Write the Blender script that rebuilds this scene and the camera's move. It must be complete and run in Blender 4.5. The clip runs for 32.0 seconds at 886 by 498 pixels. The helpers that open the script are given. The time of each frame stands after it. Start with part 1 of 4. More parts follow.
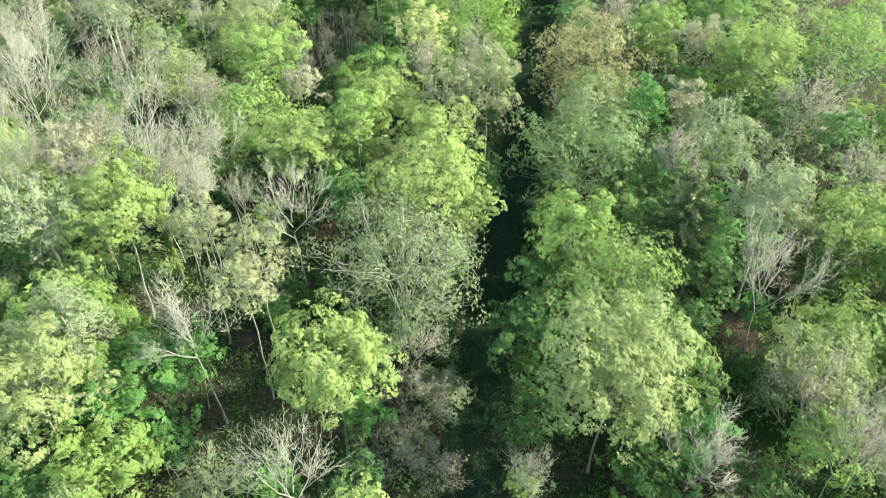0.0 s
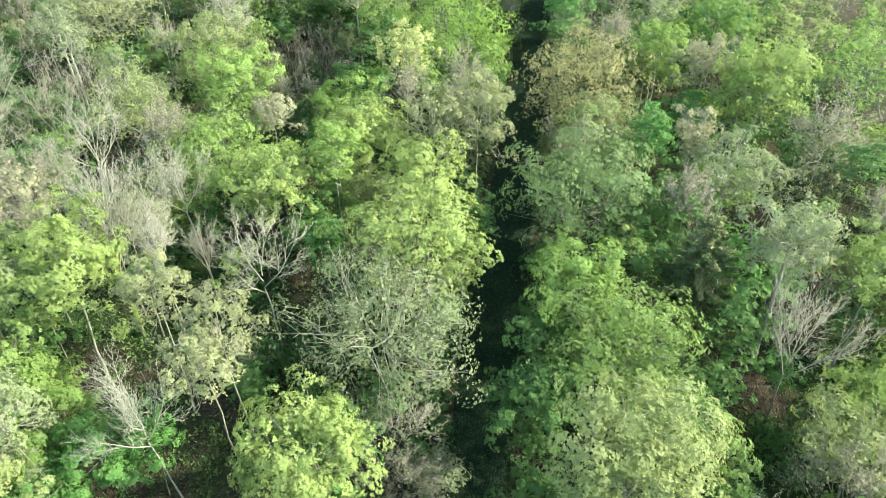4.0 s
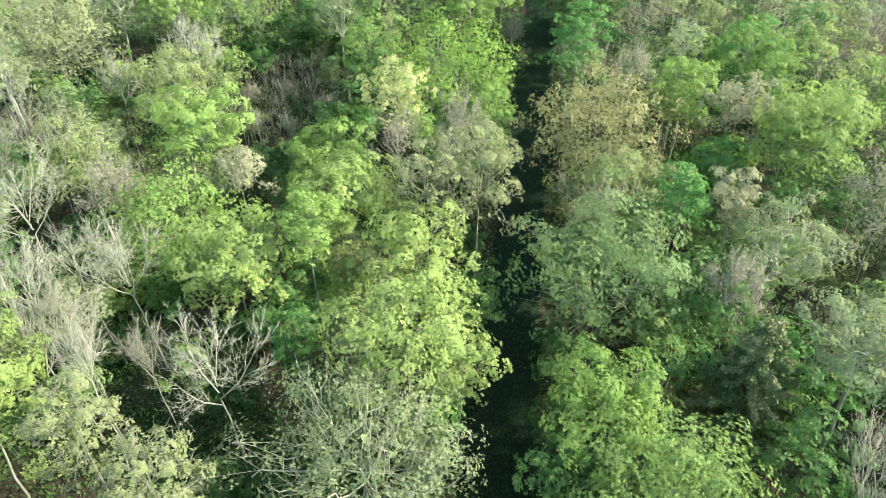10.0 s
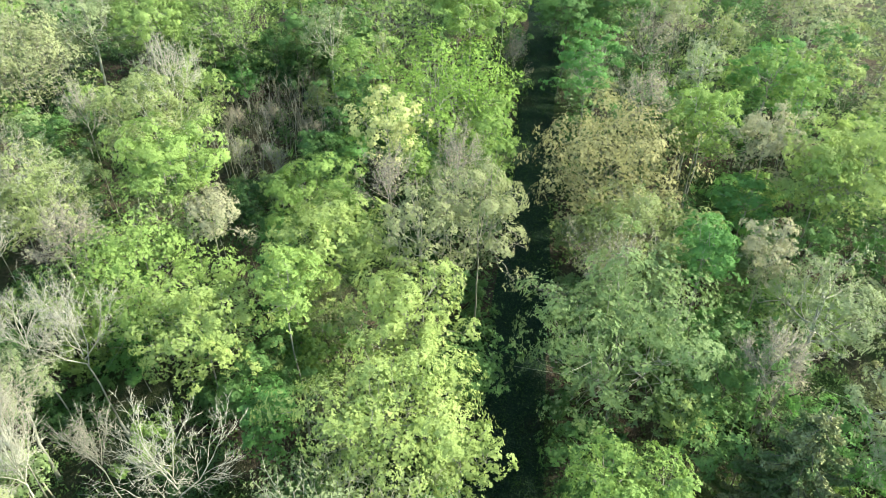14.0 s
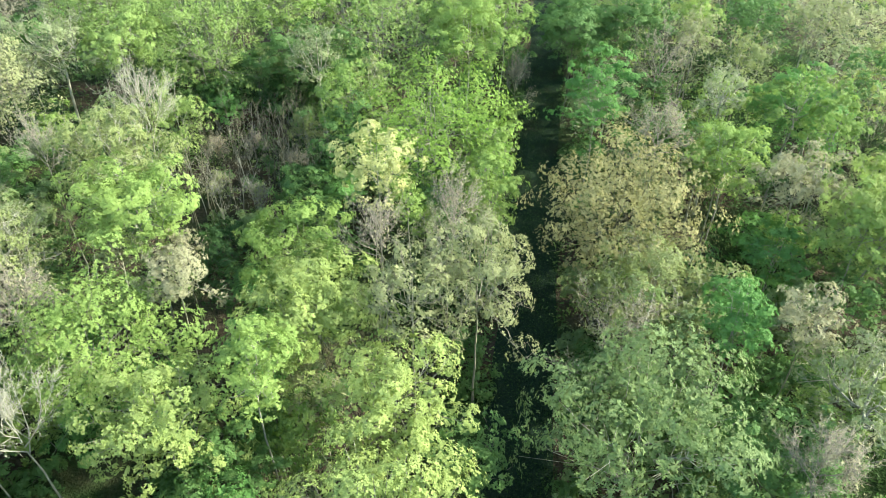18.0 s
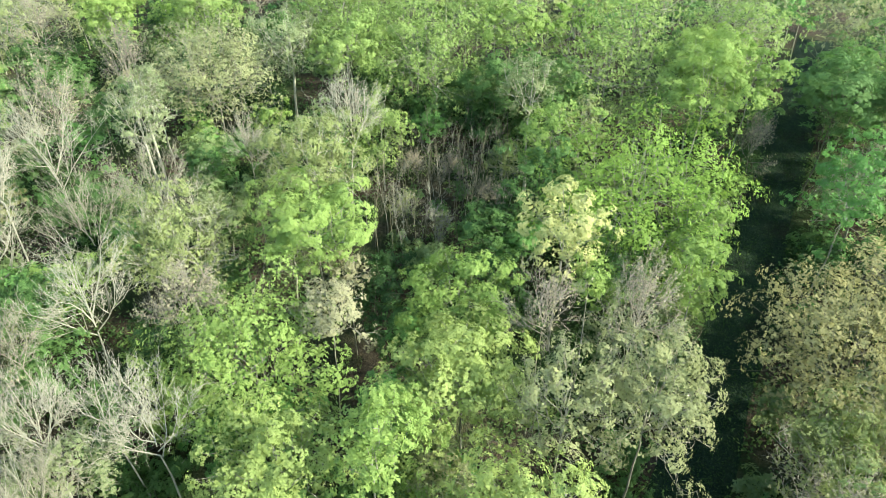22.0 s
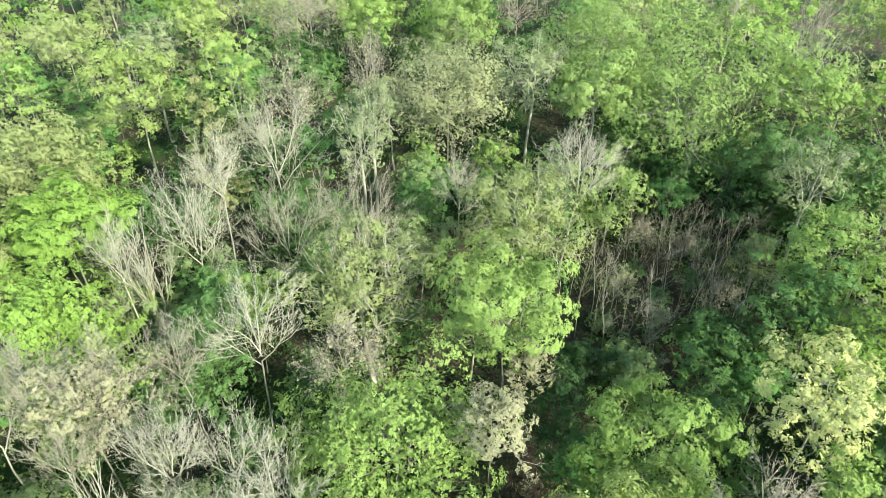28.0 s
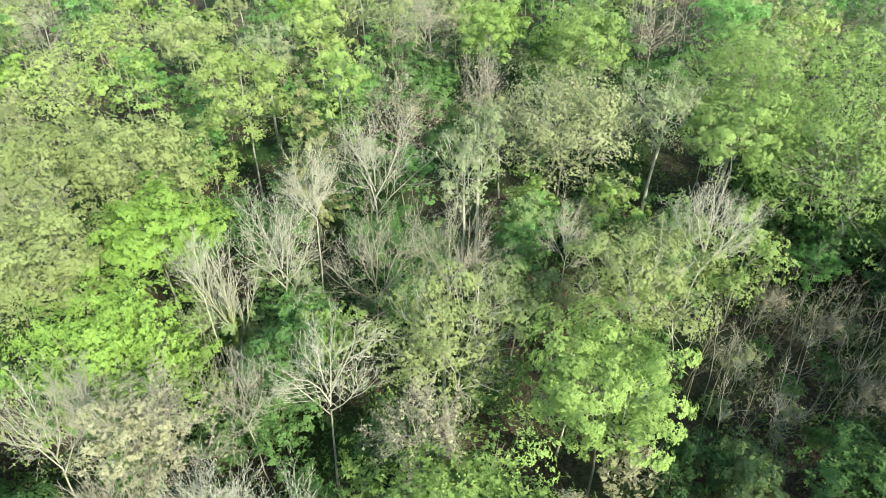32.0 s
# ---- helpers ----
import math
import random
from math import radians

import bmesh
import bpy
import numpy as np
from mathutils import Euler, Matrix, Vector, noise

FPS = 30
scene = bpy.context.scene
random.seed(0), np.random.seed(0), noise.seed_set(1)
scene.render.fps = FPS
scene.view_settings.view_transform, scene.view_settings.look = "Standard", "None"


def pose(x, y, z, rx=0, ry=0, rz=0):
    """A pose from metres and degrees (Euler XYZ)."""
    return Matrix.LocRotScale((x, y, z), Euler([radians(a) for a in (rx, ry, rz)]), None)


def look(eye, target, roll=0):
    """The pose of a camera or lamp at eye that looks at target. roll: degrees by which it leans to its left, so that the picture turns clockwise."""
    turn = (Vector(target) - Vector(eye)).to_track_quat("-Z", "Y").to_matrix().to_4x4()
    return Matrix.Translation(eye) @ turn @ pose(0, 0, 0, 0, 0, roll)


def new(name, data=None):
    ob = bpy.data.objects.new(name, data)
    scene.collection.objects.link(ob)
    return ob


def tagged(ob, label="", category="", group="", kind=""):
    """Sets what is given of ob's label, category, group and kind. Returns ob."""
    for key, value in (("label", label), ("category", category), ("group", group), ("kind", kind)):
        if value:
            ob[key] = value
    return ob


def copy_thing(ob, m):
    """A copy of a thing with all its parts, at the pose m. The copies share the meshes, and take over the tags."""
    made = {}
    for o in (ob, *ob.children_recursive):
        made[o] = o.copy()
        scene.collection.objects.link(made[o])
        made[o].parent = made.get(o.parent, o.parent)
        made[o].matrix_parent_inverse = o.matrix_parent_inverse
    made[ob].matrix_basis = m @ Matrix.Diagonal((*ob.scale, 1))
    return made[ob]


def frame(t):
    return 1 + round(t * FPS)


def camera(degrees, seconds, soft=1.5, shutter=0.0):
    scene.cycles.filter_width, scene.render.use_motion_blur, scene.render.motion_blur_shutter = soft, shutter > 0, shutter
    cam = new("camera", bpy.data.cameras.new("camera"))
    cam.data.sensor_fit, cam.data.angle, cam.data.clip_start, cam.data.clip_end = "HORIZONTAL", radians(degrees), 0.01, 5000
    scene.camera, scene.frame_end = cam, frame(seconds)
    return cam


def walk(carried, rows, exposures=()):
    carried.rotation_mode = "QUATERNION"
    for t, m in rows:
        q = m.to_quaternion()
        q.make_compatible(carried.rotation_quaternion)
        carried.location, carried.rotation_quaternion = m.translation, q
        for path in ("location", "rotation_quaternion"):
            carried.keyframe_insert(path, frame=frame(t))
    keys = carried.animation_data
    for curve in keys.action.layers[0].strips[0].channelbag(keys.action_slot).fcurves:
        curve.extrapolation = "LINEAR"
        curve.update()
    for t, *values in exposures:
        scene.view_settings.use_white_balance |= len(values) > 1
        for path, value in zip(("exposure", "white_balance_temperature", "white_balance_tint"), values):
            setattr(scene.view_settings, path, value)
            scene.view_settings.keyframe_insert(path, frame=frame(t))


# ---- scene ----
cam = camera(67.9, 32.0, soft=0.7)
METRES, EYE, TILT, LEAN, TURN = 58.0, 44.0, 5.5, 0.9, 0.0
ROWS = [
    (0.0, 0.0, 0.0, 0.0, 0.81, -42.53, -0.88),
    (0.5, -0.0018, 0.0157, -0.0023, 0.67, -42.49, -0.95),
    (1.0, -0.0013, 0.0333, -0.0041, 0.5, -42.51, -0.9),
    (1.5, -0.002, 0.0497, -0.0061, 0.16, -42.5, -0.95),
    (2.0, -0.0025, 0.0671, -0.0082, -0.07, -42.51, -0.98),
    (2.5, -0.0028, 0.0832, -0.0101, -0.23, -42.5, -1.0),
    (3.0, -0.0032, 0.1003, -0.0123, -0.36, -42.48, -1.02),
    (3.5, -0.0034, 0.1164, -0.0144, -0.47, -42.49, -1.04),
    (5.5, -0.0037, 0.1841, -0.022, -0.68, -42.53, -1.17),
    (6.0, -0.0034, 0.2015, -0.0241, -0.73, -42.51, -1.17),
    (6.5, -0.0033, 0.218, -0.0261, -0.76, -42.5, -1.18),
    (7.0, -0.0028, 0.2358, -0.0286, -0.8, -42.48, -1.17),
    (7.5, -0.0023, 0.2518, -0.0305, -0.82, -42.48, -1.17),
    (8.0, -0.0023, 0.2701, -0.0326, -0.84, -42.47, -1.2),
    (8.5, -0.0017, 0.2859, -0.0347, -0.84, -42.46, -1.21),
    (9.0, -0.0011, 0.3042, -0.0369, -0.86, -42.46, -1.21),
    (9.5, -0.0002, 0.32, -0.0393, -0.85, -42.43, -1.2),
    (10.0, 0.0003, 0.338, -0.0415, -0.87, -42.41, -1.21),
    (10.5, 0.0006, 0.354, -0.0431, -0.88, -42.42, -1.23),
    (11.0, 0.0017, 0.3708, -0.0455, -0.86, -42.36, -1.24),
    (11.5, 0.0024, 0.3864, -0.0473, -0.88, -42.36, -1.24),
    (12.0, 0.0033, 0.4026, -0.0495, -0.89, -42.35, -1.25),
    (12.5, 0.0041, 0.4176, -0.0513, -0.89, -42.34, -1.25),
    (13.0, 0.0052, 0.4337, -0.0534, -0.9, -42.32, -1.26),
    (13.5, 0.006, 0.4485, -0.0554, -0.9, -42.3, -1.27),
    (14.0, 0.0074, 0.4642, -0.0574, -0.9, -42.29, -1.26),
    (14.5, 0.0083, 0.479, -0.0591, -0.92, -42.27, -1.28),
    (16.5, 0.0126, 0.541, -0.0673, -0.91, -42.15, -1.29),
    (17.0, 0.0137, 0.557, -0.069, -0.91, -42.14, -1.28),
    (17.5, 0.0149, 0.5721, -0.0707, -0.92, -42.13, -1.27),
    (18.0, 0.016, 0.5882, -0.0724, -0.91, -42.14, -1.28),
    (18.5, 0.0169, 0.6033, -0.0739, -0.93, -42.13, -1.28),
    (19.0, 0.0179, 0.62, -0.0737, -0.92, -42.15, -1.3),
    (19.5, 0.0193, 0.6355, -0.0718, -0.89, -42.14, -1.29),
    (20.0, 0.0201, 0.6521, -0.0703, 1.22, -42.17, -1.08),
    (20.5, 0.0199, 0.6673, -0.0699, 5.15, -42.2, -0.71),
    (21.0, 0.0198, 0.6832, -0.0696, 11.56, -42.21, -0.05),
    (21.5, 0.0194, 0.6978, -0.0698, 16.45, -42.18, 0.47),
    (22.0, 0.017, 0.7129, -0.0702, 19.28, -42.15, 0.75),
    (22.5, 0.0143, 0.7267, -0.0709, 21.21, -42.11, 0.97),
    (23.0, 0.0097, 0.7412, -0.0713, 22.87, -42.09, 1.14),
    (23.5, 0.0051, 0.7548, -0.0724, 24.18, -42.06, 1.28),
    (24.0, -0.0005, 0.7689, -0.0733, 25.27, -42.04, 1.41),
    (24.5, -0.0062, 0.7814, -0.0742, 26.27, -42.03, 1.5),
    (26.5, -0.0319, 0.8339, -0.078, 29.07, -42.04, 1.87),
    (27.0, -0.0396, 0.8467, -0.0793, 31.99, -41.93, 2.15),
    (27.5, -0.0463, 0.858, -0.0808, 36.52, -41.73, 2.6),
    (28.0, -0.0541, 0.87, -0.0818, 41.81, -41.45, 3.09),
    (28.5, -0.0617, 0.8809, -0.083, 45.65, -41.21, 3.46),
    (29.0, -0.0707, 0.8916, -0.0842, 47.85, -41.07, 3.65),
    (29.5, -0.0796, 0.901, -0.0853, 48.93, -40.99, 3.76),
    (30.0, -0.0898, 0.9104, -0.0865, 49.62, -40.95, 3.81),
    (30.5, -0.0994, 0.9189, -0.0877, 50.06, -40.93, 3.87),
    (31.0, -0.1096, 0.9279, -0.0889, 50.4, -40.92, 3.9),
    (31.5, -0.1194, 0.9362, -0.0899, 50.87, -40.89, 3.94),
    (32.0, -0.1302, 0.9447, -0.0912, 52.39, -40.8, 4.05),
]
walk(cam, [(t, pose(0, 0, EYE, TILT, LEAN, TURN) @ pose(METRES * x, METRES * y, METRES * z, 90 + pitch, roll, yaw)) for t, x, y, z, yaw, pitch, roll in ROWS],
     exposures=[(t, stops, 6600, 6) for t, stops in ((0.0, 2.11), (8.0, 2.09), (12.0, 2.05), (20.0, 2.02), (23.0, 1.91), (27.0, 1.89), (29.0, 1.82), (32.0, 1.78))])

# ---- daylight: low spring sun from the right and a little behind ----
SUN_AZ, SUN_EL = 0.0, 34.0
to_sun = Vector((math.cos(radians(SUN_AZ)) * math.cos(radians(SUN_EL)), math.sin(radians(SUN_AZ)) * math.cos(radians(SUN_EL)), math.sin(radians(SUN_EL))))
world = bpy.data.worlds.new("sky")
scene.world = world
world.use_nodes = True
sky = world.node_tree.nodes.new("ShaderNodeTexSky")
sky.sky_type, sky.sun_disc = "NISHITA", False
sky.sun_elevation, sky.sun_rotation = radians(SUN_EL), radians(90 - SUN_AZ)
world.node_tree.links.new(sky.outputs[0], world.node_tree.nodes["Background"].inputs[0])
world.node_tree.nodes["Background"].inputs[1].default_value = 0.15
sun_data = bpy.data.lights.new("sun", "SUN")
sun_data.energy, sun_data.angle, sun_data.color = 3.9, radians(2.5), (1.0, 0.95, 0.86)
sun = new("sun", sun_data)
sun.matrix_world = look((0, 0, 80), Vector((0, 0, 80)) - to_sun)


# ---- materials ----
def nodes_of(name):
    m = bpy.data.materials.new(name)
    m.use_nodes = True
    nt = m.node_tree
    nt.nodes.clear()
    return m, nt, lambda kind: nt.nodes.new("ShaderNode" + kind), nt.links.new


def math_node(N, L, op, a, b):
    n = N("Math")
    n.operation = op
    for i, v in enumerate((a, b)):
        if isinstance(v, (int, float)):
            n.inputs[i].default_value = v
        else:
            L(v, n.inputs[i])
    return n.outputs[0]


def leaf_material(name, dark, light, translucent=0.43, rough=0.6):
    """Leaves whose colour runs between two tones, leaf by leaf, in drifts through the crown and tree by tree."""
    m, nt, N, L = nodes_of(name)
    geo, info, pos, noi = N("NewGeometry"), N("ObjectInfo"), N("TexCoord"), N("TexNoise")
    noi.inputs["Scale"].default_value, noi.inputs["Detail"].default_value = 0.45, 2.0
    L(pos.outputs["Object"], noi.inputs["Vector"])
    f = math_node(N, L, "MULTIPLY", geo.outputs["Random Per Island"], 0.25)
    f = math_node(N, L, "ADD", f, math_node(N, L, "MULTIPLY", noi.outputs["Fac"], 0.8))
    f = math_node(N, L, "ADD", f, math_node(N, L, "MULTIPLY", info.outputs["Random"], 0.35))
    f = math_node(N, L, "SUBTRACT", f, 0.2)
    ramp = N("ValToRGB")
    ramp.color_ramp.elements[0].color, ramp.color_ramp.elements[1].color = (*dark, 1), (*light, 1)
    L(f, ramp.inputs[0])
    bsdf, tr, mix, out, hue = N("BsdfPrincipled"), N("BsdfTranslucent"), N("MixShader"), N("OutputMaterial"), N("HueSaturation")
    bsdf.inputs["Roughness"].default_value = rough
    bsdf.inputs["Specular IOR Level"].default_value = 0.12
    hue.inputs["Saturation"].default_value, hue.inputs["Value"].default_value = 1.04, 1.2
    L(ramp.outputs[0], bsdf.inputs["Base Color"])
    L(ramp.outputs[0], hue.inputs["Color"])
    L(hue.outputs[0], tr.inputs["Color"])
    mix.inputs[0].default_value = translucent
    L(bsdf.outputs[0], mix.inputs[1])
    L(tr.outputs[0], mix.inputs[2])
    L(mix.outputs[0], out.inputs[0])
    return m


def bark_material(name, dark, light, scale=3.0, moss=0.0):
    """Bark with streaks along the stem, blotches, and algae where it is mossy."""
    m, nt, N, L = nodes_of(name)
    pos, n1, n2, mp = N("TexCoord"), N("TexNoise"), N("TexNoise"), N("Mapping")
    mp.inputs["Scale"].default_value = (6.0, 6.0, 1.0)
    L(pos.outputs["Object"], mp.inputs[0])
    L(mp.outputs[0], n1.inputs["Vector"])
    L(pos.outputs["Object"], n2.inputs["Vector"])
    n1.inputs["Scale"].default_value, n1.inputs["Detail"].default_value = scale, 4.0
    n2.inputs["Scale"].default_value = 0.7
    ramp = N("ValToRGB")
    ramp.color_ramp.elements[0].position, ramp.color_ramp.elements[1].position = 0.3, 0.7
    ramp.color_ramp.elements[0].color, ramp.color_ramp.elements[1].color = (*dark, 1), (*light, 1)
    L(n1.outputs["Fac"], ramp.inputs[0])
    mixc = N("Mix")
    mixc.data_type = "RGBA"
    mixc.inputs["B"].default_value = (0.12, 0.16, 0.05, 1)
    L(math_node(N, L, "MULTIPLY", n2.outputs["Fac"], moss), mixc.inputs["Factor"])
    L(ramp.outputs[0], mixc.inputs["A"])
    bsdf, out, bump = N("BsdfPrincipled"), N("OutputMaterial"), N("Bump")
    bsdf.inputs["Roughness"].default_value = 0.85
    bump.inputs["Strength"].default_value, bump.inputs["Distance"].default_value = 0.5, 0.03
    L(n1.outputs["Fac"], bump.inputs["Height"])
    L(bump.outputs[0], bsdf.inputs["Normal"])
    L(mixc.outputs["Result"], bsdf.inputs["Base Color"])
    L(bsdf.outputs[0], out.inputs[0])
    return m


def ground_material(name, a, b, c, big=0.12, fine=3.0, patch=0.55):
    """Leaf litter in two browns with patches of low green growth."""
    m, nt, N, L = nodes_of(name)
    pos, n1, n2, n3 = N("TexCoord"), N("TexNoise"), N("TexNoise"), N("TexVoronoi")
    for n in (n1, n2, n3):
        L(pos.outputs["Object"], n.inputs["Vector"])
    n1.inputs["Scale"].default_value, n1.inputs["Detail"].default_value = big, 6.0
    n2.inputs["Scale"].default_value, n2.inputs["Detail"].default_value = fine, 8.0
    n3.inputs["Scale"].default_value = 7.0
    ramp, green, mixc = N("ValToRGB"), N("ValToRGB"), N("Mix")
    ramp.color_ramp.elements[0].color, ramp.color_ramp.elements[1].color = (*a, 1), (*b, 1)
    ramp.color_ramp.elements[0].position, ramp.color_ramp.elements[1].position = 0.35, 0.7
    L(n2.outputs["Fac"], ramp.inputs[0])
    green.color_ramp.elements[0].position, green.color_ramp.elements[1].position = patch - 0.08, patch + 0.1
    L(n1.outputs["Fac"], green.inputs[0])
    mixc.data_type = "RGBA"
    mixc.inputs["B"].default_value = (*c, 1)
    L(green.outputs[0], mixc.inputs["Factor"])
    L(ramp.outputs[0], mixc.inputs["A"])
    bsdf, out, bump = N("BsdfPrincipled"), N("OutputMaterial"), N("Bump")
    bsdf.inputs["Roughness"].default_value = 0.95
    bsdf.inputs["Specular IOR Level"].default_value = 0.05
    bump.inputs["Strength"].default_value, bump.inputs["Distance"].default_value = 0.8, 0.15
    L(math_node(N, L, "ADD", n2.outputs["Fac"], n3.outputs["Distance"]), bump.inputs["Height"])
    L(bump.outputs[0], bsdf.inputs["Normal"])
    L(mixc.outputs["Result"], bsdf.inputs["Base Color"])
    L(bsdf.outputs[0], out.inputs[0])
    return m


LEAF = {
    "yellow": leaf_material("leaf_yellow_green", (0.161, 0.231, 0.064), (0.343, 0.421, 0.136)),
    "oakgreen": leaf_material("leaf_oak_green", (0.128, 0.206, 0.055), (0.266, 0.363, 0.111)),
    "pale": leaf_material("leaf_pale_cream_green", (0.156, 0.200, 0.067), (0.294, 0.343, 0.137)),
    "cream": leaf_material("leaf_cream", (0.264, 0.297, 0.105), (0.449, 0.474, 0.197)),
    "grey": leaf_material("leaf_grey_green", (0.143, 0.186, 0.077), (0.274, 0.325, 0.164)),
    "blue": leaf_material("leaf_blue_green", (0.124, 0.180, 0.062), (0.255, 0.351, 0.142)),
    "lime": leaf_material("leaf_lime_green", (0.119, 0.211, 0.046), (0.287, 0.387, 0.113)),
    "maple": leaf_material("leaf_maple_green", (0.124, 0.219, 0.038), (0.246, 0.374, 0.081)),
    "green": leaf_material("leaf_green", (0.058, 0.127, 0.035), (0.135, 0.239, 0.072)),
    "dark": leaf_material("leaf_dark_green", (0.034, 0.075, 0.021), (0.071, 0.141, 0.047)),
    "bright": leaf_material("leaf_bright_green", (0.066, 0.172, 0.040), (0.171, 0.323, 0.091)),
    "orange": leaf_material("leaf_orange_tan", (0.198, 0.200, 0.078), (0.358, 0.344, 0.156)),
    "tan": leaf_material("leaf_tan_buds", (0.219, 0.220, 0.112), (0.357, 0.359, 0.213)),
    "tangreen": leaf_material("leaf_tan_green", (0.180, 0.208, 0.086), (0.316, 0.344, 0.171)),
    "needle": leaf_material("needle_dark", (0.039, 0.071, 0.023), (0.147, 0.203, 0.072), 0.15),
    "needle_grey": leaf_material("needle_olive", (0.126, 0.150, 0.056), (0.335, 0.360, 0.157), 0.15),
    "ivy": leaf_material("leaf_ivy", (0.091, 0.146, 0.031), (0.237, 0.302, 0.084), 0.2),
    # undergrowth: the mid green taken darker, standing for shade between the trees
    "fern_shaded": leaf_material("leaf_undergrowth_shaded", (0.039, 0.084, 0.022), (0.106, 0.185, 0.056)),
    # ride grass: a very dark green that carries the shade of the ride
    "grass": leaf_material("grass_blade_shaded", (0.016, 0.040, 0.011), (0.042, 0.085, 0.022), 0.25),
}
BARK = {
    "white": bark_material("bark_whitish", (0.170, 0.168, 0.116), (0.430, 0.424, 0.310), moss=0.22),
    "tan": bark_material("bark_tan_grey", (0.147, 0.137, 0.095), (0.320, 0.306, 0.218), moss=0.25),
    "pink": bark_material("bark_brown_grey_twigs", (0.129, 0.116, 0.083), (0.285, 0.261, 0.189), moss=0.12),
    "brown": bark_material("bark_brown", (0.056, 0.049, 0.035), (0.160, 0.143, 0.101), moss=0.5),
    "grey": bark_material("bark_grey", (0.138, 0.132, 0.103), (0.322, 0.312, 0.247), moss=0.4),
    "mossy": bark_material("bark_mossy", (0.120, 0.123, 0.062), (0.288, 0.287, 0.148), moss=0.7),
}
LITTER = ground_material("leaf_litter", (0.030, 0.026, 0.017), (0.085, 0.070, 0.044), (0.025, 0.048, 0.014), patch=0.5)
# ride floor tones taken down, so the trees' shade sits in the colour
RIDE_EARTH_SHADED = ground_material("ride_grass_and_earth_shaded", (0.010, 0.022, 0.012), (0.024, 0.042, 0.021), (0.020, 0.024, 0.014), big=0.25, fine=5.0, patch=0.6)


# ---- ground and ride ----
def ground_z(x, y):
    """The ground climbs gently ahead, with low swells."""
    e = min(max(y, -20.0), 140.0) - 46.0
    return 0.085 * e


def ride_x(y):
    return 3.9 + 0.166 * (y - 44.5)


def soft_z(x, y):
    near = max(0.0, 1.0 - abs(x - ride_x(y)) / 4.0)
    return ground_z(x, y) + 0.35 * (1 - near) * (noise.noise((x * 0.09, y * 0.09, 3.0)) + 0.4 * noise.noise((x * 0.3, y * 0.3, 7.0)))


def mesh_object(name, verts, faces, material, parent=None, smooth=False):
    """One mesh object from arrays; all the faces have the same number of corners."""
    me = bpy.data.meshes.new(name)
    verts, faces = np.asarray(verts, np.float32), np.asarray(faces, np.int32)
    n, k = faces.shape
    me.vertices.add(len(verts))
    me.vertices.foreach_set("co", verts.ravel())
    me.loops.add(n * k)
    me.loops.foreach_set("vertex_index", faces.ravel())
    me.polygons.add(n)
    me.polygons.foreach_set("loop_start", np.arange(0, n * k, k, dtype=np.int32))
    me.polygons.foreach_set("use_smooth", np.full(n, smooth))
    me.update(calc_edges=True)
    me.materials.append(material)
    ob = new(name, me)
    ob.parent = parent
    return ob


def grid_sheet(name, xs, ys, height, material):
    verts = [(x, y, height(x, y)) for y in ys for x in xs]
    w = len(xs)
    faces = [(j * w + i, j * w + i + 1, j * w + i + w + 1, j * w + i + w) for j in range(len(ys) - 1) for i in range(w - 1)]
    return mesh_object(name, verts, faces, material, smooth=True)


far = [150.0, 250.0, 600.0, 2500.0]
xs = [-v for v in far[::-1]] + [float(v) for v in np.arange(-120, 81, 2.0)] + [150.0, 250.0, 600.0, 2500.0]
ys = [-2500.0, -600.0, -200.0, -80.0] + [float(v) for v in np.arange(-20, 161, 2.0)] + [220.0, 320.0, 600.0, 2500.0]
tagged(grid_sheet("ground", xs, ys, soft_z, LITTER), "brown leaf-littered forest floor with low green growth", "ground", kind="structure")
rv, rf = [], []
for j, y in enumerate(np.arange(-20, 161, 1.0)):
    for i, o in enumerate((-2.6, -1.5, -0.8, 0.0, 0.8, 1.5, 2.6)):
        x = ride_x(y) + o + (0.35 * noise.noise((o, y * 0.2, 1.0)) if abs(o) > 2 else 0)
        rut = -0.06 if abs(abs(o) - 0.8) < 0.1 else 0.0
        rv.append((x, y, soft_z(x, y) + (0.0 if abs(o) > 2 else 0.06 + rut)))
        if j and i:
            a = j * 7 + i
            rf.append((a - 8, a - 7, a, a - 1))
tagged(mesh_object("road", rv, rf, RIDE_EARTH_SHADED, smooth=True), "grassy earth forest ride between trees, its colour darkened for shade", "track", kind="structure").location.z = 0.02


# ---- trees ----
def tubes(p0, p1, r0, r1, sides=3):
    """Tapered tubes, one for each pair of points."""
    p0, p1, r0, r1 = (np.asarray(a, float) for a in (p0, p1, r0, r1))
    d = p1 - p0
    d /= np.maximum(np.linalg.norm(d, axis=1, keepdims=True), 1e-6)
    up = np.where(np.abs(d[:, 2:3]) < 0.9, np.array([[0, 0, 1.0]]), np.array([[1.0, 0, 0]]))
    u = np.cross(d, up)
    u /= np.linalg.norm(u, axis=1, keepdims=True)
    v = np.cross(d, u)
    rings = []
    for p, r in ((p0, r0), (p1, r1)):
        for s in range(sides):
            a = 2 * math.pi * s / sides
            rings.append(p + (u * math.cos(a) + v * math.sin(a)) * r[:, None])
    n = len(p0)
    verts = np.stack(rings, 1).reshape(-1, 3)
    base = np.arange(n)[:, None] * 2 * sides
    faces = np.stack([np.stack([base[:, 0] + s, base[:, 0] + (s + 1) % sides, base[:, 0] + sides + (s + 1) % sides, base[:, 0] + sides + s], 1) for s in range(sides)], 1)
    return verts, faces.reshape(-1, 4)


